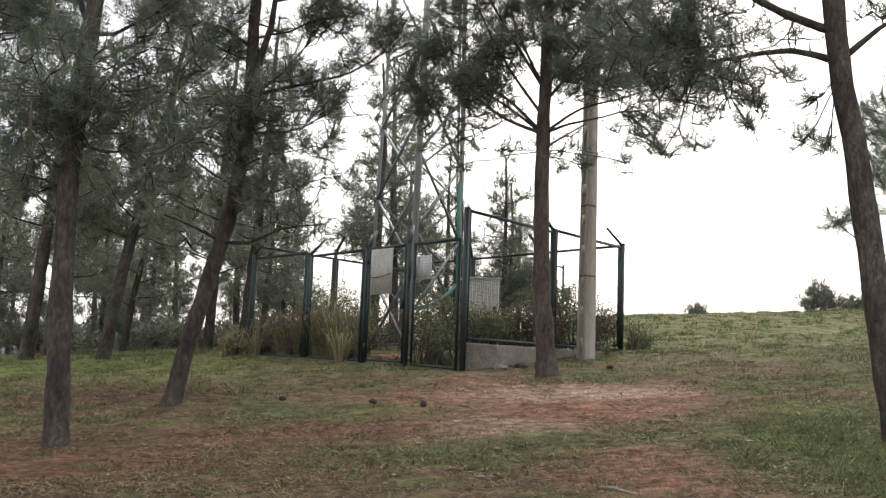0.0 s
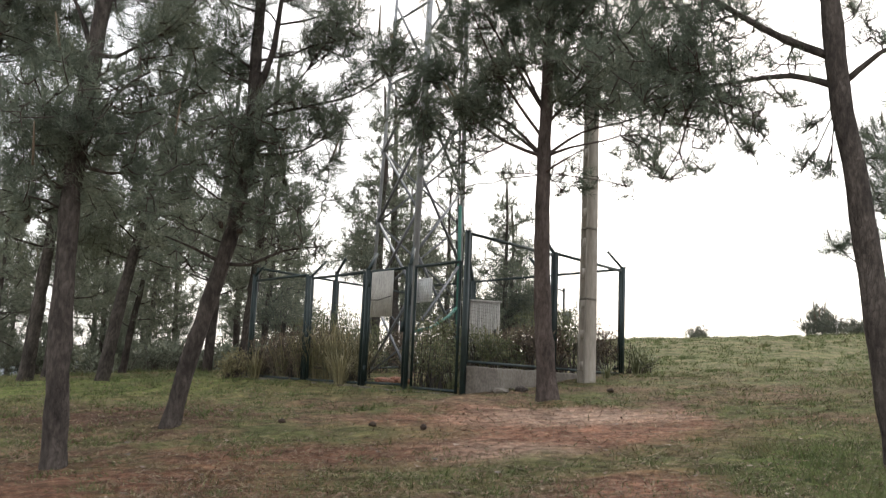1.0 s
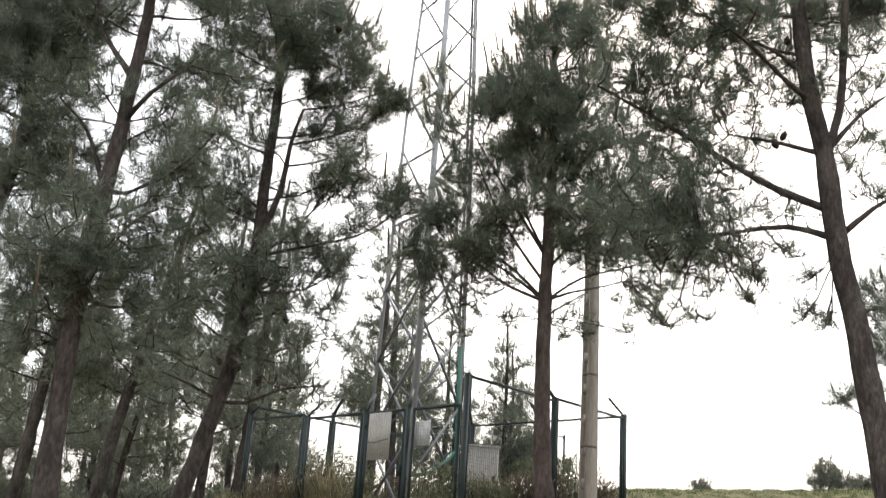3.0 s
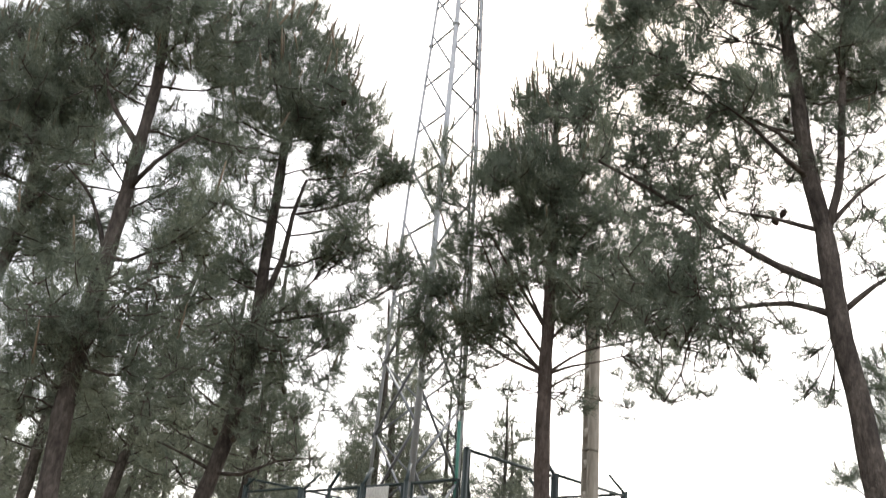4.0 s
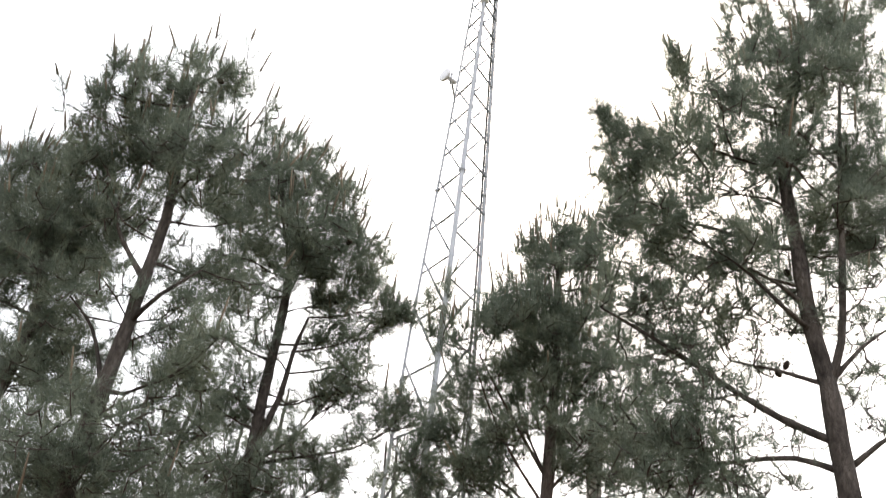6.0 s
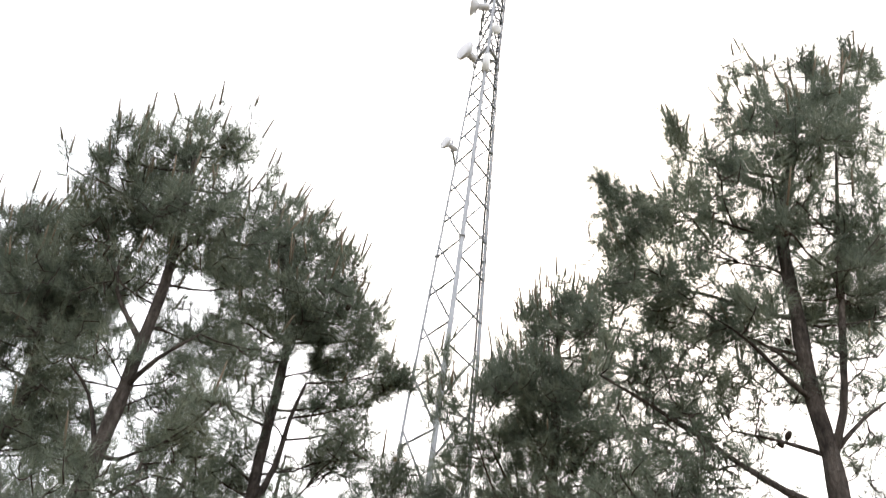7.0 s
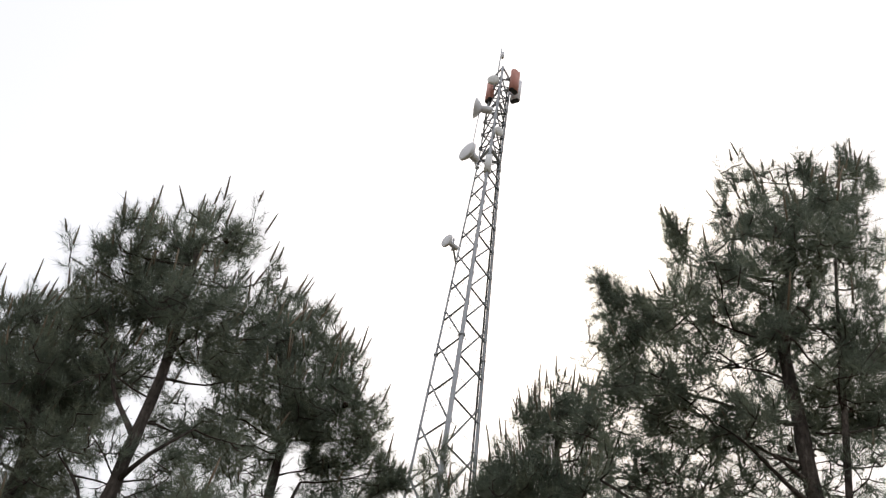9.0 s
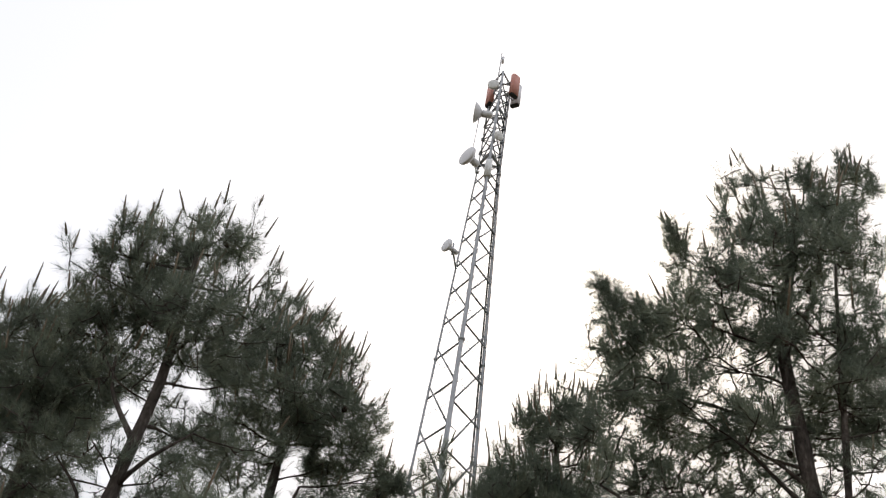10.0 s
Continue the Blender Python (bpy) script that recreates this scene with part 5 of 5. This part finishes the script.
        prof = [(-depth, 0.35), (-depth * 0.8, 0.7), (-depth * 0.3, 1.0), (depth * 0.2, 1.02), (depth * 0.32, 0.93), (depth * 0.5, 0.6), (depth * 0.56, 0.02)]
        if bowl:
            prof = [(-depth, 0.16), (-depth * 0.75, 0.42), (-depth * 0.4, 0.72), (0.0, 0.98), (depth * 0.12, 1.02), (depth * 0.14, 0.96), (depth * 0.2, 0.5), (depth * 0.22, 0.02)]
        path = [m @ Vector((0, 0, z)) for z, _ in prof]
        d = part("dish", Build().tube(path, [r * s for _, s in prof], 24), mat_, root, label, smooth=True)
        if hub:
            part("radio_unit", Build().tube([m @ Vector((0, 0, -depth - 0.28)), m @ Vector((0, 0, -depth - 0.25)), m @ Vector((0, 0, -depth + 0.01))], [r * 0.3, r * 0.36, r * 0.36], 10), M_RADOME, d)
        back_ = m @ Vector((0, 0, -depth - 0.12))
        to = Vector(arm_to)
        part("bracket", Build().bar(back_ + Vector((0, 0, -0.16)), back_ + Vector((0, 0, 0.22)), 0.045), M_GALV, d)
        part("bracket_arm", Build().bar(back_, to, 0.045), M_GALV, d)

    def up(z):
        return z - foot[2]

    dish((-0.6, -0.72, up(19.9)), (-0.66, -0.58, 0.06), 0.29, 0.13, leg(2, up(20.2)), "off-white drum dish antenna")
    dish((-0.58, -0.6, up(21.78)), (-1.0, 0.02, 0.06), 0.3, 0.2, leg(2, up(21.75)), "grey bowl-backed dish antenna", bowl=True)
    dish((-0.72, -0.62, up(16.78)), (-0.68, -0.6, 0.04), 0.18, 0.09, leg(2, up(16.8)), "small grey drum dish antenna")
    dish((0.16, -0.42, up(21.15)), (0.5, -0.8, -0.2), 0.14, 0.1, leg(0, up(21.2)), "small white dish antenna", M_WHITE, False)
    dish((-0.22, -0.42, up(23.3)), (-0.2, -1, -0.1), 0.17, 0.12, leg(0, up(23.4)), "small white dish antenna", M_WHITE, False)
    part("radio_box", Build().box(pose(0.0, -0.4, up(19.85), 0, 0, -15), 0.18, 0.13, 0.62, 0.03), M_WHITE, root, "tall white radio unit")
    part("whip_antenna", Build().tube([(-0.12, -0.3, up(23.5)), (-0.12, -0.3, up(24.95))], [0.02, 0.014], 6), M_GALV, root)
    part("whip_head", Build().box(pose(-0.06, -0.3, up(24.62)), 0.08, 0.08, 0.26, 0.02), M_RADOME, root)
    part("lightning_rod", Build().tube([(-0.5, -0.55, up(20.0)), (-0.46, -0.6, up(21.6))], 0.013, 5), M_GALV, root)

    def panel_antenna(x, y, z, yaw, label, mat_=M_RED):
        b = Build().box(pose(x, y, z, 0, 0, yaw), 0.3, 0.18, 0.84, 0.05)
        pa = part("panel_antenna", b, mat_, root, label)
        part("end_cap", Build().box(pose(x, y, z - 0.43, 0, 0, yaw), 0.28, 0.15, 0.03, 0.04), M_DARK, pa)
        part("mount", Build().bar((x * 0.95, y, z + 0.25), (x * 0.3, y * 0.3, z + 0.25), 0.04), M_GALV, pa)
        part("mount", Build().bar((x * 0.95, y, z - 0.25), (x * 0.3, y * 0.3, z - 0.25), 0.04), M_GALV, pa)

    panel_antenna(-0.28, 0.12, up(23.42), 115, "faded red panel antenna")
    panel_antenna(0.4, -0.28, up(23.5), 40, "faded red panel antenna")
    panel_antenna(0.48, 0.4, up(23.85), -30, "pale grey panel antenna", M_RADOME)
    return root


make_mast()


# ---- concrete pole ----
def make_pole():
    x, y = 2.45, 15.95
    z = ground_at(x, y) - 0.03
    root = thing("utility_pole", (x, y, z), "tapering weathered concrete utility pole with step recesses", "utility pole")
    H = 6.0
    rows = []
    # H-shaped section: flanges front and back, web between
    for t in np.linspace(0, 1, 19):
        w, d = 0.24 - 0.06 * t, 0.2 - 0.05 * t
        zz = H * t - 0.3 * (t == 0)
        h, e = d * 0.26, 0.045
        w, d = w / 2, d / 2
        prof = [(-w, -d), (w, -d), (w, -h), (w - e, -h), (w - e, h), (w, h), (w, d), (-w, d), (-w, h), (-w + e, h), (-w + e, -h), (-w, -h)]
        rows.append([(a, b, zz) for a, b in prof])
    k = 12
    v = np.array(rows).reshape(-1, 3)
    q = [(r * k + i, r * k + (i + 1) % k, (r + 1) * k + (i + 1) % k, (r + 1) * k + i) for r in range(len(rows) - 1) for i in range(k)]
    n = len(v)
    v = np.concatenate([v, [[0, 0, H]]])
    tr = [(n, n - k + i, n - k + (i + 1) % k) for i in range(k)]
    part("shaft", Build().add(v, np.array(q), np.array(tr)), M_POLE, root)
    for i in range(11):
        zz = 0.3 + 0.52 * i
        w, d = 0.24 - 0.06 * zz / H, 0.2 - 0.05 * zz / H
        for sgn in (-1, 1):
            part("step_block", Build().box(pose(sgn * (w / 2 - 0.026), 0, zz), 0.046, d * 0.5, 0.16), M_POLE, root)
    for zz in (1.42, 2.62, 4.4):
        w, d = 0.242 - 0.06 * zz / H, 0.202 - 0.05 * zz / H
        part("band", Build().box(pose(0, 0, zz), w + 0.008, d + 0.008, 0.035, 0.014), M_CONCRETE, root, "pale worn collar")
    root.rotation_euler = (0, 0, radians(34))


make_pole()


# ---- shrubs and grass ----
def leaf_cloud(rng, count, centre, radii, size, lift=0.3):
    """Loose lance-shaped leaves (two triangles each) through an uneven mass."""
    u = unit(rng.standard_normal((count, 3))) * (rng.random((count, 1)) ** 0.4)
    lump = np.array([noise.fractal(Vector(tuple(p * 2.1)) + Vector((centre[0], centre[1], 1.7)), 1.0, 2.0, 3) for p in u])
    p = np.array(centre) + u * np.array(radii) * (1 + 0.55 * lump[:, None])
    d = unit(rng.standard_normal((count, 3)) + np.array([0, 0, lift]))
    w = unit(np.cross(d, rng.standard_normal((count, 3))))
    ln = size * rng.uniform(0.6, 1.4, (count, 1))
    v = np.stack([p, p + d * ln * 0.5 + w * ln * 0.15, p + d * ln, p + d * ln * 0.5 - w * ln * 0.15], 1).reshape(-1, 3)
    return v, np.arange(len(v)).reshape(-1, 4)


def shrub(x, y, masses, seed, leaf_mat, label, size=0.06, count=1500, z=None, group="shrubs of the compound", name="shrub"):
    """masses: (dx, dy, height of centre, spread, half height)."""
    rng = np.random.default_rng(seed)
    z = ground_at(x, y) if z is None else z
    root = thing(name, (x, y, z), label, "shrub", group)
    stems, leaves = Build(), Build()
    for dx, dy, h, r, rv in masses:
        v, q = leaf_cloud(rng, int(count * r * r * 6), (dx, dy, h), (r, r, rv), size)
        leaves.add(v[:], q)
        for _ in range(int(10 + 20 * r)):
            a = rng.normal(0, 0.3, 2) * r
            tip = np.array([dx, dy, h]) + rng.normal(0, 0.55, 3) * np.array([r, r, rv])
            stems.tube(bezier(np.array([dx + a[0], dy + a[1], -0.05]), np.array([dx + a[0], dy + a[1], h * 0.7]), tip, 5), np.linspace(0.012, 0.004, 5), 4, cap=False)
    tagged(part("stem_tangle", stems, M_TWIG, root), kind="stuff")
    tagged(part("foliage", leaves, leaf_mat, root), kind="stuff")
    return root


def blade_tuft(rng, b, x, y, z, n, h, spread, width):
    """Arching grass blades, three joints each."""
    for _ in range(n):
        a = rng.uniform(0, 2 * np.pi)
        d = np.array([np.cos(a), np.sin(a), 0])
        s = np.array([-d[1], d[0], 0]) * width / 2
        o = np.array([x, y, z]) + d * rng.uniform(0, spread * 0.25)
        hh, rr = h * rng.uniform(0.55, 1.15), spread * rng.uniform(0.2, 1.0)
        p1 = o + np.array([0, 0, hh * 0.55]) + d * rr * 0.25
        p2 = o + np.array([0, 0, hh * rng.uniform(0.75, 1.0)]) + d * rr * 0.65
        p3 = p2 + d * rr * 0.5 + np.array([0, 0, -0.3 * hh * rng.random()])
        b.add([o - s, o + s, p1 + s, p1 - s, p2 + s * 0.7, p2 - s * 0.7, p3], [(0, 1, 2, 3), (3, 2, 4, 5)], [(5, 4, 6)])


def tall_grass(x, y, seed, n, h, spread, label, mat_=None):
    rng = np.random.default_rng(seed)
    z = ground_at(x, y)
    root = thing("grass_clump", (x, y, z), label, "grass clump", "clumps of tall grass")
    b = Build()
    blade_tuft(rng, b, 0, 0, 0, n, h, spread, 0.014)
    tagged(part("blade_spray", b, mat_ or M_STRAW, root), kind="stuff")


# along the front fence
shrub(-3.3, 19.0, [(0, 0, 0.45, 0.5, 0.45), (0.5, -0.25, 0.35, 0.4, 0.4), (-0.3, 0.2, 0.3, 0.35, 0.35)], 21, M_BRAMBLE, "tangled brown and green bramble inside the fence")
shrub(-2.45, 18.0, [(0, 0, 0.5, 0.5, 0.55), (-0.45, 0.4, 0.5, 0.42, 0.5), (0.4, -0.1, 0.5, 0.45, 0.5)], 22, M_BRAMBLE, "tangled brown bramble behind the mesh fence")
shrub(-2.0, 18.3, [(0, 0, 0.85, 0.5, 0.6), (0.45, 0.0, 0.75, 0.42, 0.55), (-0.5, 0.2, 0.7, 0.42, 0.55)], 23, M_LEAF, "leafy olive-green shrub behind the mesh fence", 0.055, 1700)
shrub(-4.05, 19.1, [(0, 0, 0.3, 0.28, 0.3), (-0.15, -0.1, 0.2, 0.22, 0.2)], 24, M_STRAW, "pale dry weeds at the fence corner", 0.07)
shrub(-1.55, 17.2, [(0, 0, 0.35, 0.3, 0.4), (-0.3, 0.3, 0.4, 0.35, 0.45)], 25, M_STRAW, "pale dry weeds beside the gate")
for i, (x, y, n, h, s) in enumerate([(-1.85, 17.1, 150, 0.95, 0.6), (-2.05, 17.5, 130, 1.1, 0.6), (-1.7, 16.45, 90, 0.6, 0.5), (-2.6, 18.0, 90, 0.95, 0.55), (-1.45, 17.5, 80, 0.9, 0.5), (-3.6, 18.7, 70, 0.6, 0.5), (-3.0, 18.4, 90, 0.75, 0.55), (-2.3, 17.6, 90, 0.9, 0.55), (-0.1, 15.6, 60, 0.8, 0.4), (0.8, 15.9, 60, 0.95, 0.4)]):
    tall_grass(x, y, 40 + i, n, h, s, "clump of long arching yellow-green grass at the fence")
# between gate and corner post
shrub(0.0, 15.3, [(0, 0, 0.4, 0.36, 0.45), (-0.25, 0.3, 0.5, 0.36, 0.5), (0.2, 0.1, 0.3, 0.25, 0.3)], 26, M_LEAF, "thin green shrub behind the front fence", 0.05, 1300)
shrub(-0.1, 16.6, [(0, 0, 0.7, 0.4, 0.5), (0.35, -0.1, 0.6, 0.3, 0.5)], 27, M_LEAF, "light green shrub beside the mast", 0.07)
# along the side fence
shrub(0.85, 15.6, [(0, 0, 0.58, 0.32, 0.3), (0.3, 0.35, 0.52, 0.3, 0.28), (-0.25, 0.1, 0.66, 0.24, 0.33)], 28, M_LEAF, "green shrub overgrowing the side fence", 0.06)
shrub(1.45, 16.2, [(0, 0, 0.65, 0.4, 0.35), (0.4, 0.35, 0.65, 0.4, 0.38), (-0.3, 0.1, 0.6, 0.35, 0.3)], 29, M_BRAMBLE, "dark brown bramble thicket behind the side fence", 0.06, 1900)
shrub(2.1, 17.2, [(0, 0, 0.75, 0.4, 0.42), (0.35, 0.4, 0.85, 0.4, 0.5), (-0.2, 0.4, 0.9, 0.35, 0.5)], 30, M_LEAF, "tall leafy shrub behind the side fence", 0.06)
shrub(2.9, 18.2, [(0, 0, 0.55, 0.38, 0.4), (0.3, 0.2, 0.5, 0.3, 0.4)], 31, M_BRAMBLE, "dark bramble behind the side fence", 0.06)
shrub(2.2, 18.9, [(0, 0, 0.9, 0.4, 0.5), (-0.4, 0.2, 0.8, 0.4, 0.5)], 32, M_LEAF, "leafy shrub in the compound", 0.06)
shrub(0.2, 20.5, [(0, 0, 0.6, 0.6, 0.5), (-0.9, 0.3, 0.5, 0.6, 0.45), (0.9, -0.3, 0.5, 0.5, 0.4)], 33, M_BRAMBLE, "dark bramble behind the mast", 0.06)
shrub(-1.6, 21.6, [(0, 0, 0.6, 0.6, 0.5), (-0.8, -0.3, 0.5, 0.5, 0.45)], 34, M_LEAF, "low shrub at the back of the compound", 0.06)
shrub(3.75, 18.35, [(0, 0, 0.28, 0.26, 0.3), (0.25, 0.2, 0.2, 0.25, 0.2)], 35, M_LEAF, "weeds outside the fence corner", 0.06, group="")
for i, (x, y, n, h, s) in enumerate([(3.7, 18.0, 50, 0.5, 0.3), (2.9, 16.6, 40, 0.3, 0.3), (0.2, 14.6, 40, 0.3, 0.25)]):
    tall_grass(x, y, 60 + i, n, h, s, "clump of green grass beside the fence", M_LEAF)
# understory of the grove
for i, (x, y, s) in enumerate([(-10.5, 27.0, 1.0), (-7.8, 29.0, 1.1), (-6.0, 27.5, 0.9), (-4.8, 25.5, 0.8), (-12.5, 31.0, 1.3), (-9.4, 32.0, 1.2), (-5.4, 33.0, 1.1), (-2.6, 31.0, 1.0), (-15.0, 28.0, 1.2), (-7.0, 37.0, 1.5), (-11.0, 39.0, 1.6), (-3.2, 38.0, 1.4), (0.5, 37.0, 1.2)]):
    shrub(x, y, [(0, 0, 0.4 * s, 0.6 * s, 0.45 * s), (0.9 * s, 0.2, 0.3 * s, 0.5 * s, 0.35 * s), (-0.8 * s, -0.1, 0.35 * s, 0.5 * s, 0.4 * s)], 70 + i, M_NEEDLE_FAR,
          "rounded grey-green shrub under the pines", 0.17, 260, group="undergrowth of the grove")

# ---- ground cover ----
def strewn(rng, n, y0, y1, power):
    y = y0 + (y1 - y0) * rng.random(n) ** power
    return (rng.random(n) * 2 - 1) * (0.56 * y + 1.2), y


def ground_cover():
    rng = np.random.default_rng(17)
    # tussocks: blades gathered round scattered middles
    mx, my = strewn(rng, 9500, 5.2, 36, 1.35)
    ex, ey = strewn(rng, 2600, 5.6, 10.5, 1.0)
    lush = (ex > 1.5 + 0.3 * (ey - 5.5) + 0.4 * np.sin(ey * 3.1))
    mx, my = np.concatenate([mx, ex[lush]]), np.concatenate([my, ey[lush]])
    f = np.array([noise.fractal(Vector((a * 0.8, b_ * 0.8, 2.0)), 1.0, 2.0, 4) for a, b_ in zip(mx, my)])
    soil = ((mx - 1.2) / 2.0) ** 2 + ((my - 10.9) / 1.5) ** 2
    green = (f > -0.05) | ((mx > 4) & (my > 12)) | ((mx < -5) & (my > 14))
    inside = (np.abs(mx + 0.2) + np.abs(my - 18.7) < 3.6)
    keep = (rng.random(len(mx)) < np.where(green, 0.95, 0.3)) & (soil > 0.8 + 0.8 * f) & ~inside
    mx, my = mx[keep], my[keep]
    m, per = len(mx), 22
    spread = rng.uniform(0.04, 0.14, (m, 1))
    tall = np.clip(rng.gamma(4.0, 0.011, (m, 1)), 0.015, 0.12) * (1 + 0.6 * (mx[:, None] > 3) * (my[:, None] < 9.5))
    x = mx[:, None] + rng.normal(0, 1, (m, per)) * spread
    y = my[:, None] + rng.normal(0, 1, (m, per)) * spread
    h = tall * rng.uniform(0.4, 1.2, (m, per)) * (1 + 0.04 * np.clip(y - 10, 0, 20))
    o = np.stack([x, y, ground_z(x, y) - 0.012], -1)
    lean = rng.normal(0, 0.75, (m, per, 2)) * h[..., None]
    a = rng.uniform(0, np.pi, (m, per))
    w = np.stack([np.cos(a), np.sin(a), np.zeros_like(a)], -1) * (0.005 + 0.0004 * np.clip(y - 8, 0, 20))[..., None]
    tip = o + np.concatenate([lean, h[..., None]], -1)
    v = np.stack([o - w, o + w, tip], 2).reshape(-1, 3)
    g = part("grass", mesh_of("grass", v, [np.arange(len(v)).reshape(-1, 3)]), M_BLADE)
    tagged(g, "short tufted green and dry grass on the slope", "grass", kind="stuff")
    # fallen needles, stalks and bark crumbs
    for name, n, mat_, label in (("fallen_straw", 34000, M_STRAW, "dry straw-coloured stalks scattered on the ground"), ("fallen_needles", 60000, M_LITTER, "brown fallen pine needles covering the ground")):
        x, y = strewn(rng, n, 5.2, 18, 1.4)
        keep = (np.abs(x + 0.2) + np.abs(y - 18.7) > 3.8)
        x, y = x[keep], y[keep]
        n = len(x)
        a = rng.uniform(0, np.pi, n)
        d = np.stack([np.cos(a), np.sin(a), rng.normal(0, 0.15, n)], -1) * rng.uniform(0.03, 0.09, n)[:, None]
        s_ = np.stack([-np.sin(a), np.cos(a), np.zeros(n)], -1) * 0.0052
        p = np.stack([x, y, ground_z(x, y) + 0.014], -1)
        v = np.stack([p - d - s_, p - d + s_, p + d], 1).reshape(-1, 3)
        tagged(part(name, mesh_of(name, v, [np.arange(len(v)).reshape(-1, 3)]), mat_), label, "plant litter", kind="stuff")


    # flakes of pale bark and dead leaves
    x, y = strewn(rng, 2600, 5.2, 17, 1.3)
    keep = (np.abs(x + 0.2) + np.abs(y - 18.7) > 4.2)
    x, y = x[keep], y[keep]
    n = len(x)
    r = rng.gamma(3.0, 0.0028, n) + 0.004
    a0 = rng.uniform(0, 6.3, n)
    mid = np.stack([x, y, ground_z(x, y) + 0.02], -1)
    ring = []
    for k in range(5):
        a = a0 + k * 2 * np.pi / 5
        ring.append(mid + (r * rng.uniform(0.6, 1.3, n))[:, None] * np.stack([np.cos(a) * 1.3, np.sin(a), rng.normal(0, 0.25, n)], -1))
    v = np.stack(ring, 1).reshape(-1, 3)
    i = np.arange(n)[:, None] * 5
    tris = np.concatenate([i + np.array([[0, 1, 2]]), i + np.array([[0, 2, 3]]), i + np.array([[0, 3, 4]])])
    tagged(part("bark_flakes", mesh_of("bark_flakes", v, [tris]), M_FLAKE), "pale bark flakes and dead leaves scattered on the turf", "plant litter", kind="stuff")


ground_cover()


def stone(x, y, r, seed, mat_, label, name="stone", flat=0.55):
    rng = np.random.default_rng(seed)
    bm = bmesh.new()
    bmesh.ops.create_icosphere(bm, subdivisions=2, radius=r)
    for v in bm.verts:
        k = 1 + 0.3 * noise.noise(v.co * (2.2 / r) + Vector((seed, 0, 0)))
        v.co = Vector((v.co.x * k * 1.25, v.co.y * k, v.co.z * k * flat))
    me = bpy.data.meshes.new(name)
    bm.to_mesh(me)
    bm.free()
    ob = part(name, me, mat_)
    ob.location = (x, y, ground_at(x, y) + r * flat * 0.45)
    ob.rotation_euler = (0, 0, rng.uniform(0, 6))
    return tagged(ob, label, name.replace("_", " "))


def lying_cone(x, y, seed):
    rng = np.random.default_rng(seed)
    b = Build()
    t = np.linspace(0, 1, 7)
    b.tube(np.stack([t * 0.1 - 0.05, 0 * t, 0 * t], -1), 0.036 * np.sin(np.pi * (0.14 + 0.8 * t)) ** 0.7, 8, rough=0.14, rng=rng)
    ob = part("pine_cone", b, M_CONE, smooth=True)
    ob.location = (x, y, ground_at(x, y) + 0.04)
    ob.rotation_euler = (0, 0, rng.uniform(0, 6))
    tagged(ob, "dark brown pine cone lying on the needle-strewn ground", "pine cone", "fallen pine cones")


lying_cone(-1.82, 11.32, 200)
lying_cone(-0.73, 10.97, 201)
lying_cone(-0.15, 10.75, 202)
lying_cone(2.48, 13.84, 203)
stone(0.35, 7.44, 0.040, 300, M_STONE, "pale stone half sunk in the turf", flat=0.35)
stone(-0.01, 9.20, 0.030, 301, M_STONE, "pale stone half sunk in the turf", flat=0.35)
stone(0.55, 8.53, 0.030, 302, M_STONE, "pale stone half sunk in the turf", flat=0.35)
stone(-2.68, 12.53, 0.030, 303, M_STONE, "pale stone half sunk in the turf", flat=0.35)
stone(-1.05, 12.37, 0.020, 304, M_STONE, "pale stone half sunk in the turf", flat=0.35)
stone(4.03, 15.03, 0.050, 305, M_STONE, "pale stone half sunk in the turf", flat=0.35)
stone(-3.30, 10.36, 0.030, 306, M_STONE, "pale stone half sunk in the turf", flat=0.35)
stone(0.92, 14.23, 0.11, 330, M_CONCRETE, "rough grey rock at the foot of the concrete wall")
stone(1.25, 14.47, 0.1, 331, M_BARK, "dark lump of rotten wood beside the wall")
stone(-0.88, 16.60, 0.11, 340, M_BRICK, "reddish broken brick rubble behind the gate", "rubble")
stone(-0.68, 16.75, 0.11, 341, M_BRICK, "reddish broken brick rubble behind the gate", "rubble")
stone(-1.00, 16.90, 0.11, 342, M_BRICK, "reddish broken brick rubble behind the gate", "rubble")
stone(-0.60, 16.50, 0.11, 343, M_BRICK, "reddish broken brick rubble behind the gate", "rubble")
stone(-0.78, 17.00, 0.11, 344, M_BRICK, "reddish broken brick rubble behind the gate", "rubble")


def stick(x, y, ln, yaw):
    z = ground_at(x, y) + 0.02
    b = Build().tube([(-ln / 2, 0, 0), (-ln * 0.1, 0.02, 0.015), (ln * 0.2, 0.0, 0.01), (ln / 2, 0.03, 0.0)], [0.012, 0.011, 0.009, 0.005], 6)
    ob = part("fallen_stick", b, M_STONE, smooth=True)
    ob.location, ob.rotation_euler = (x, y, z), (0, 0, radians(yaw))
    tagged(ob, "bleached fallen stick on the turf", "stick")


stick(1.28, 6.86, 0.34, -60)
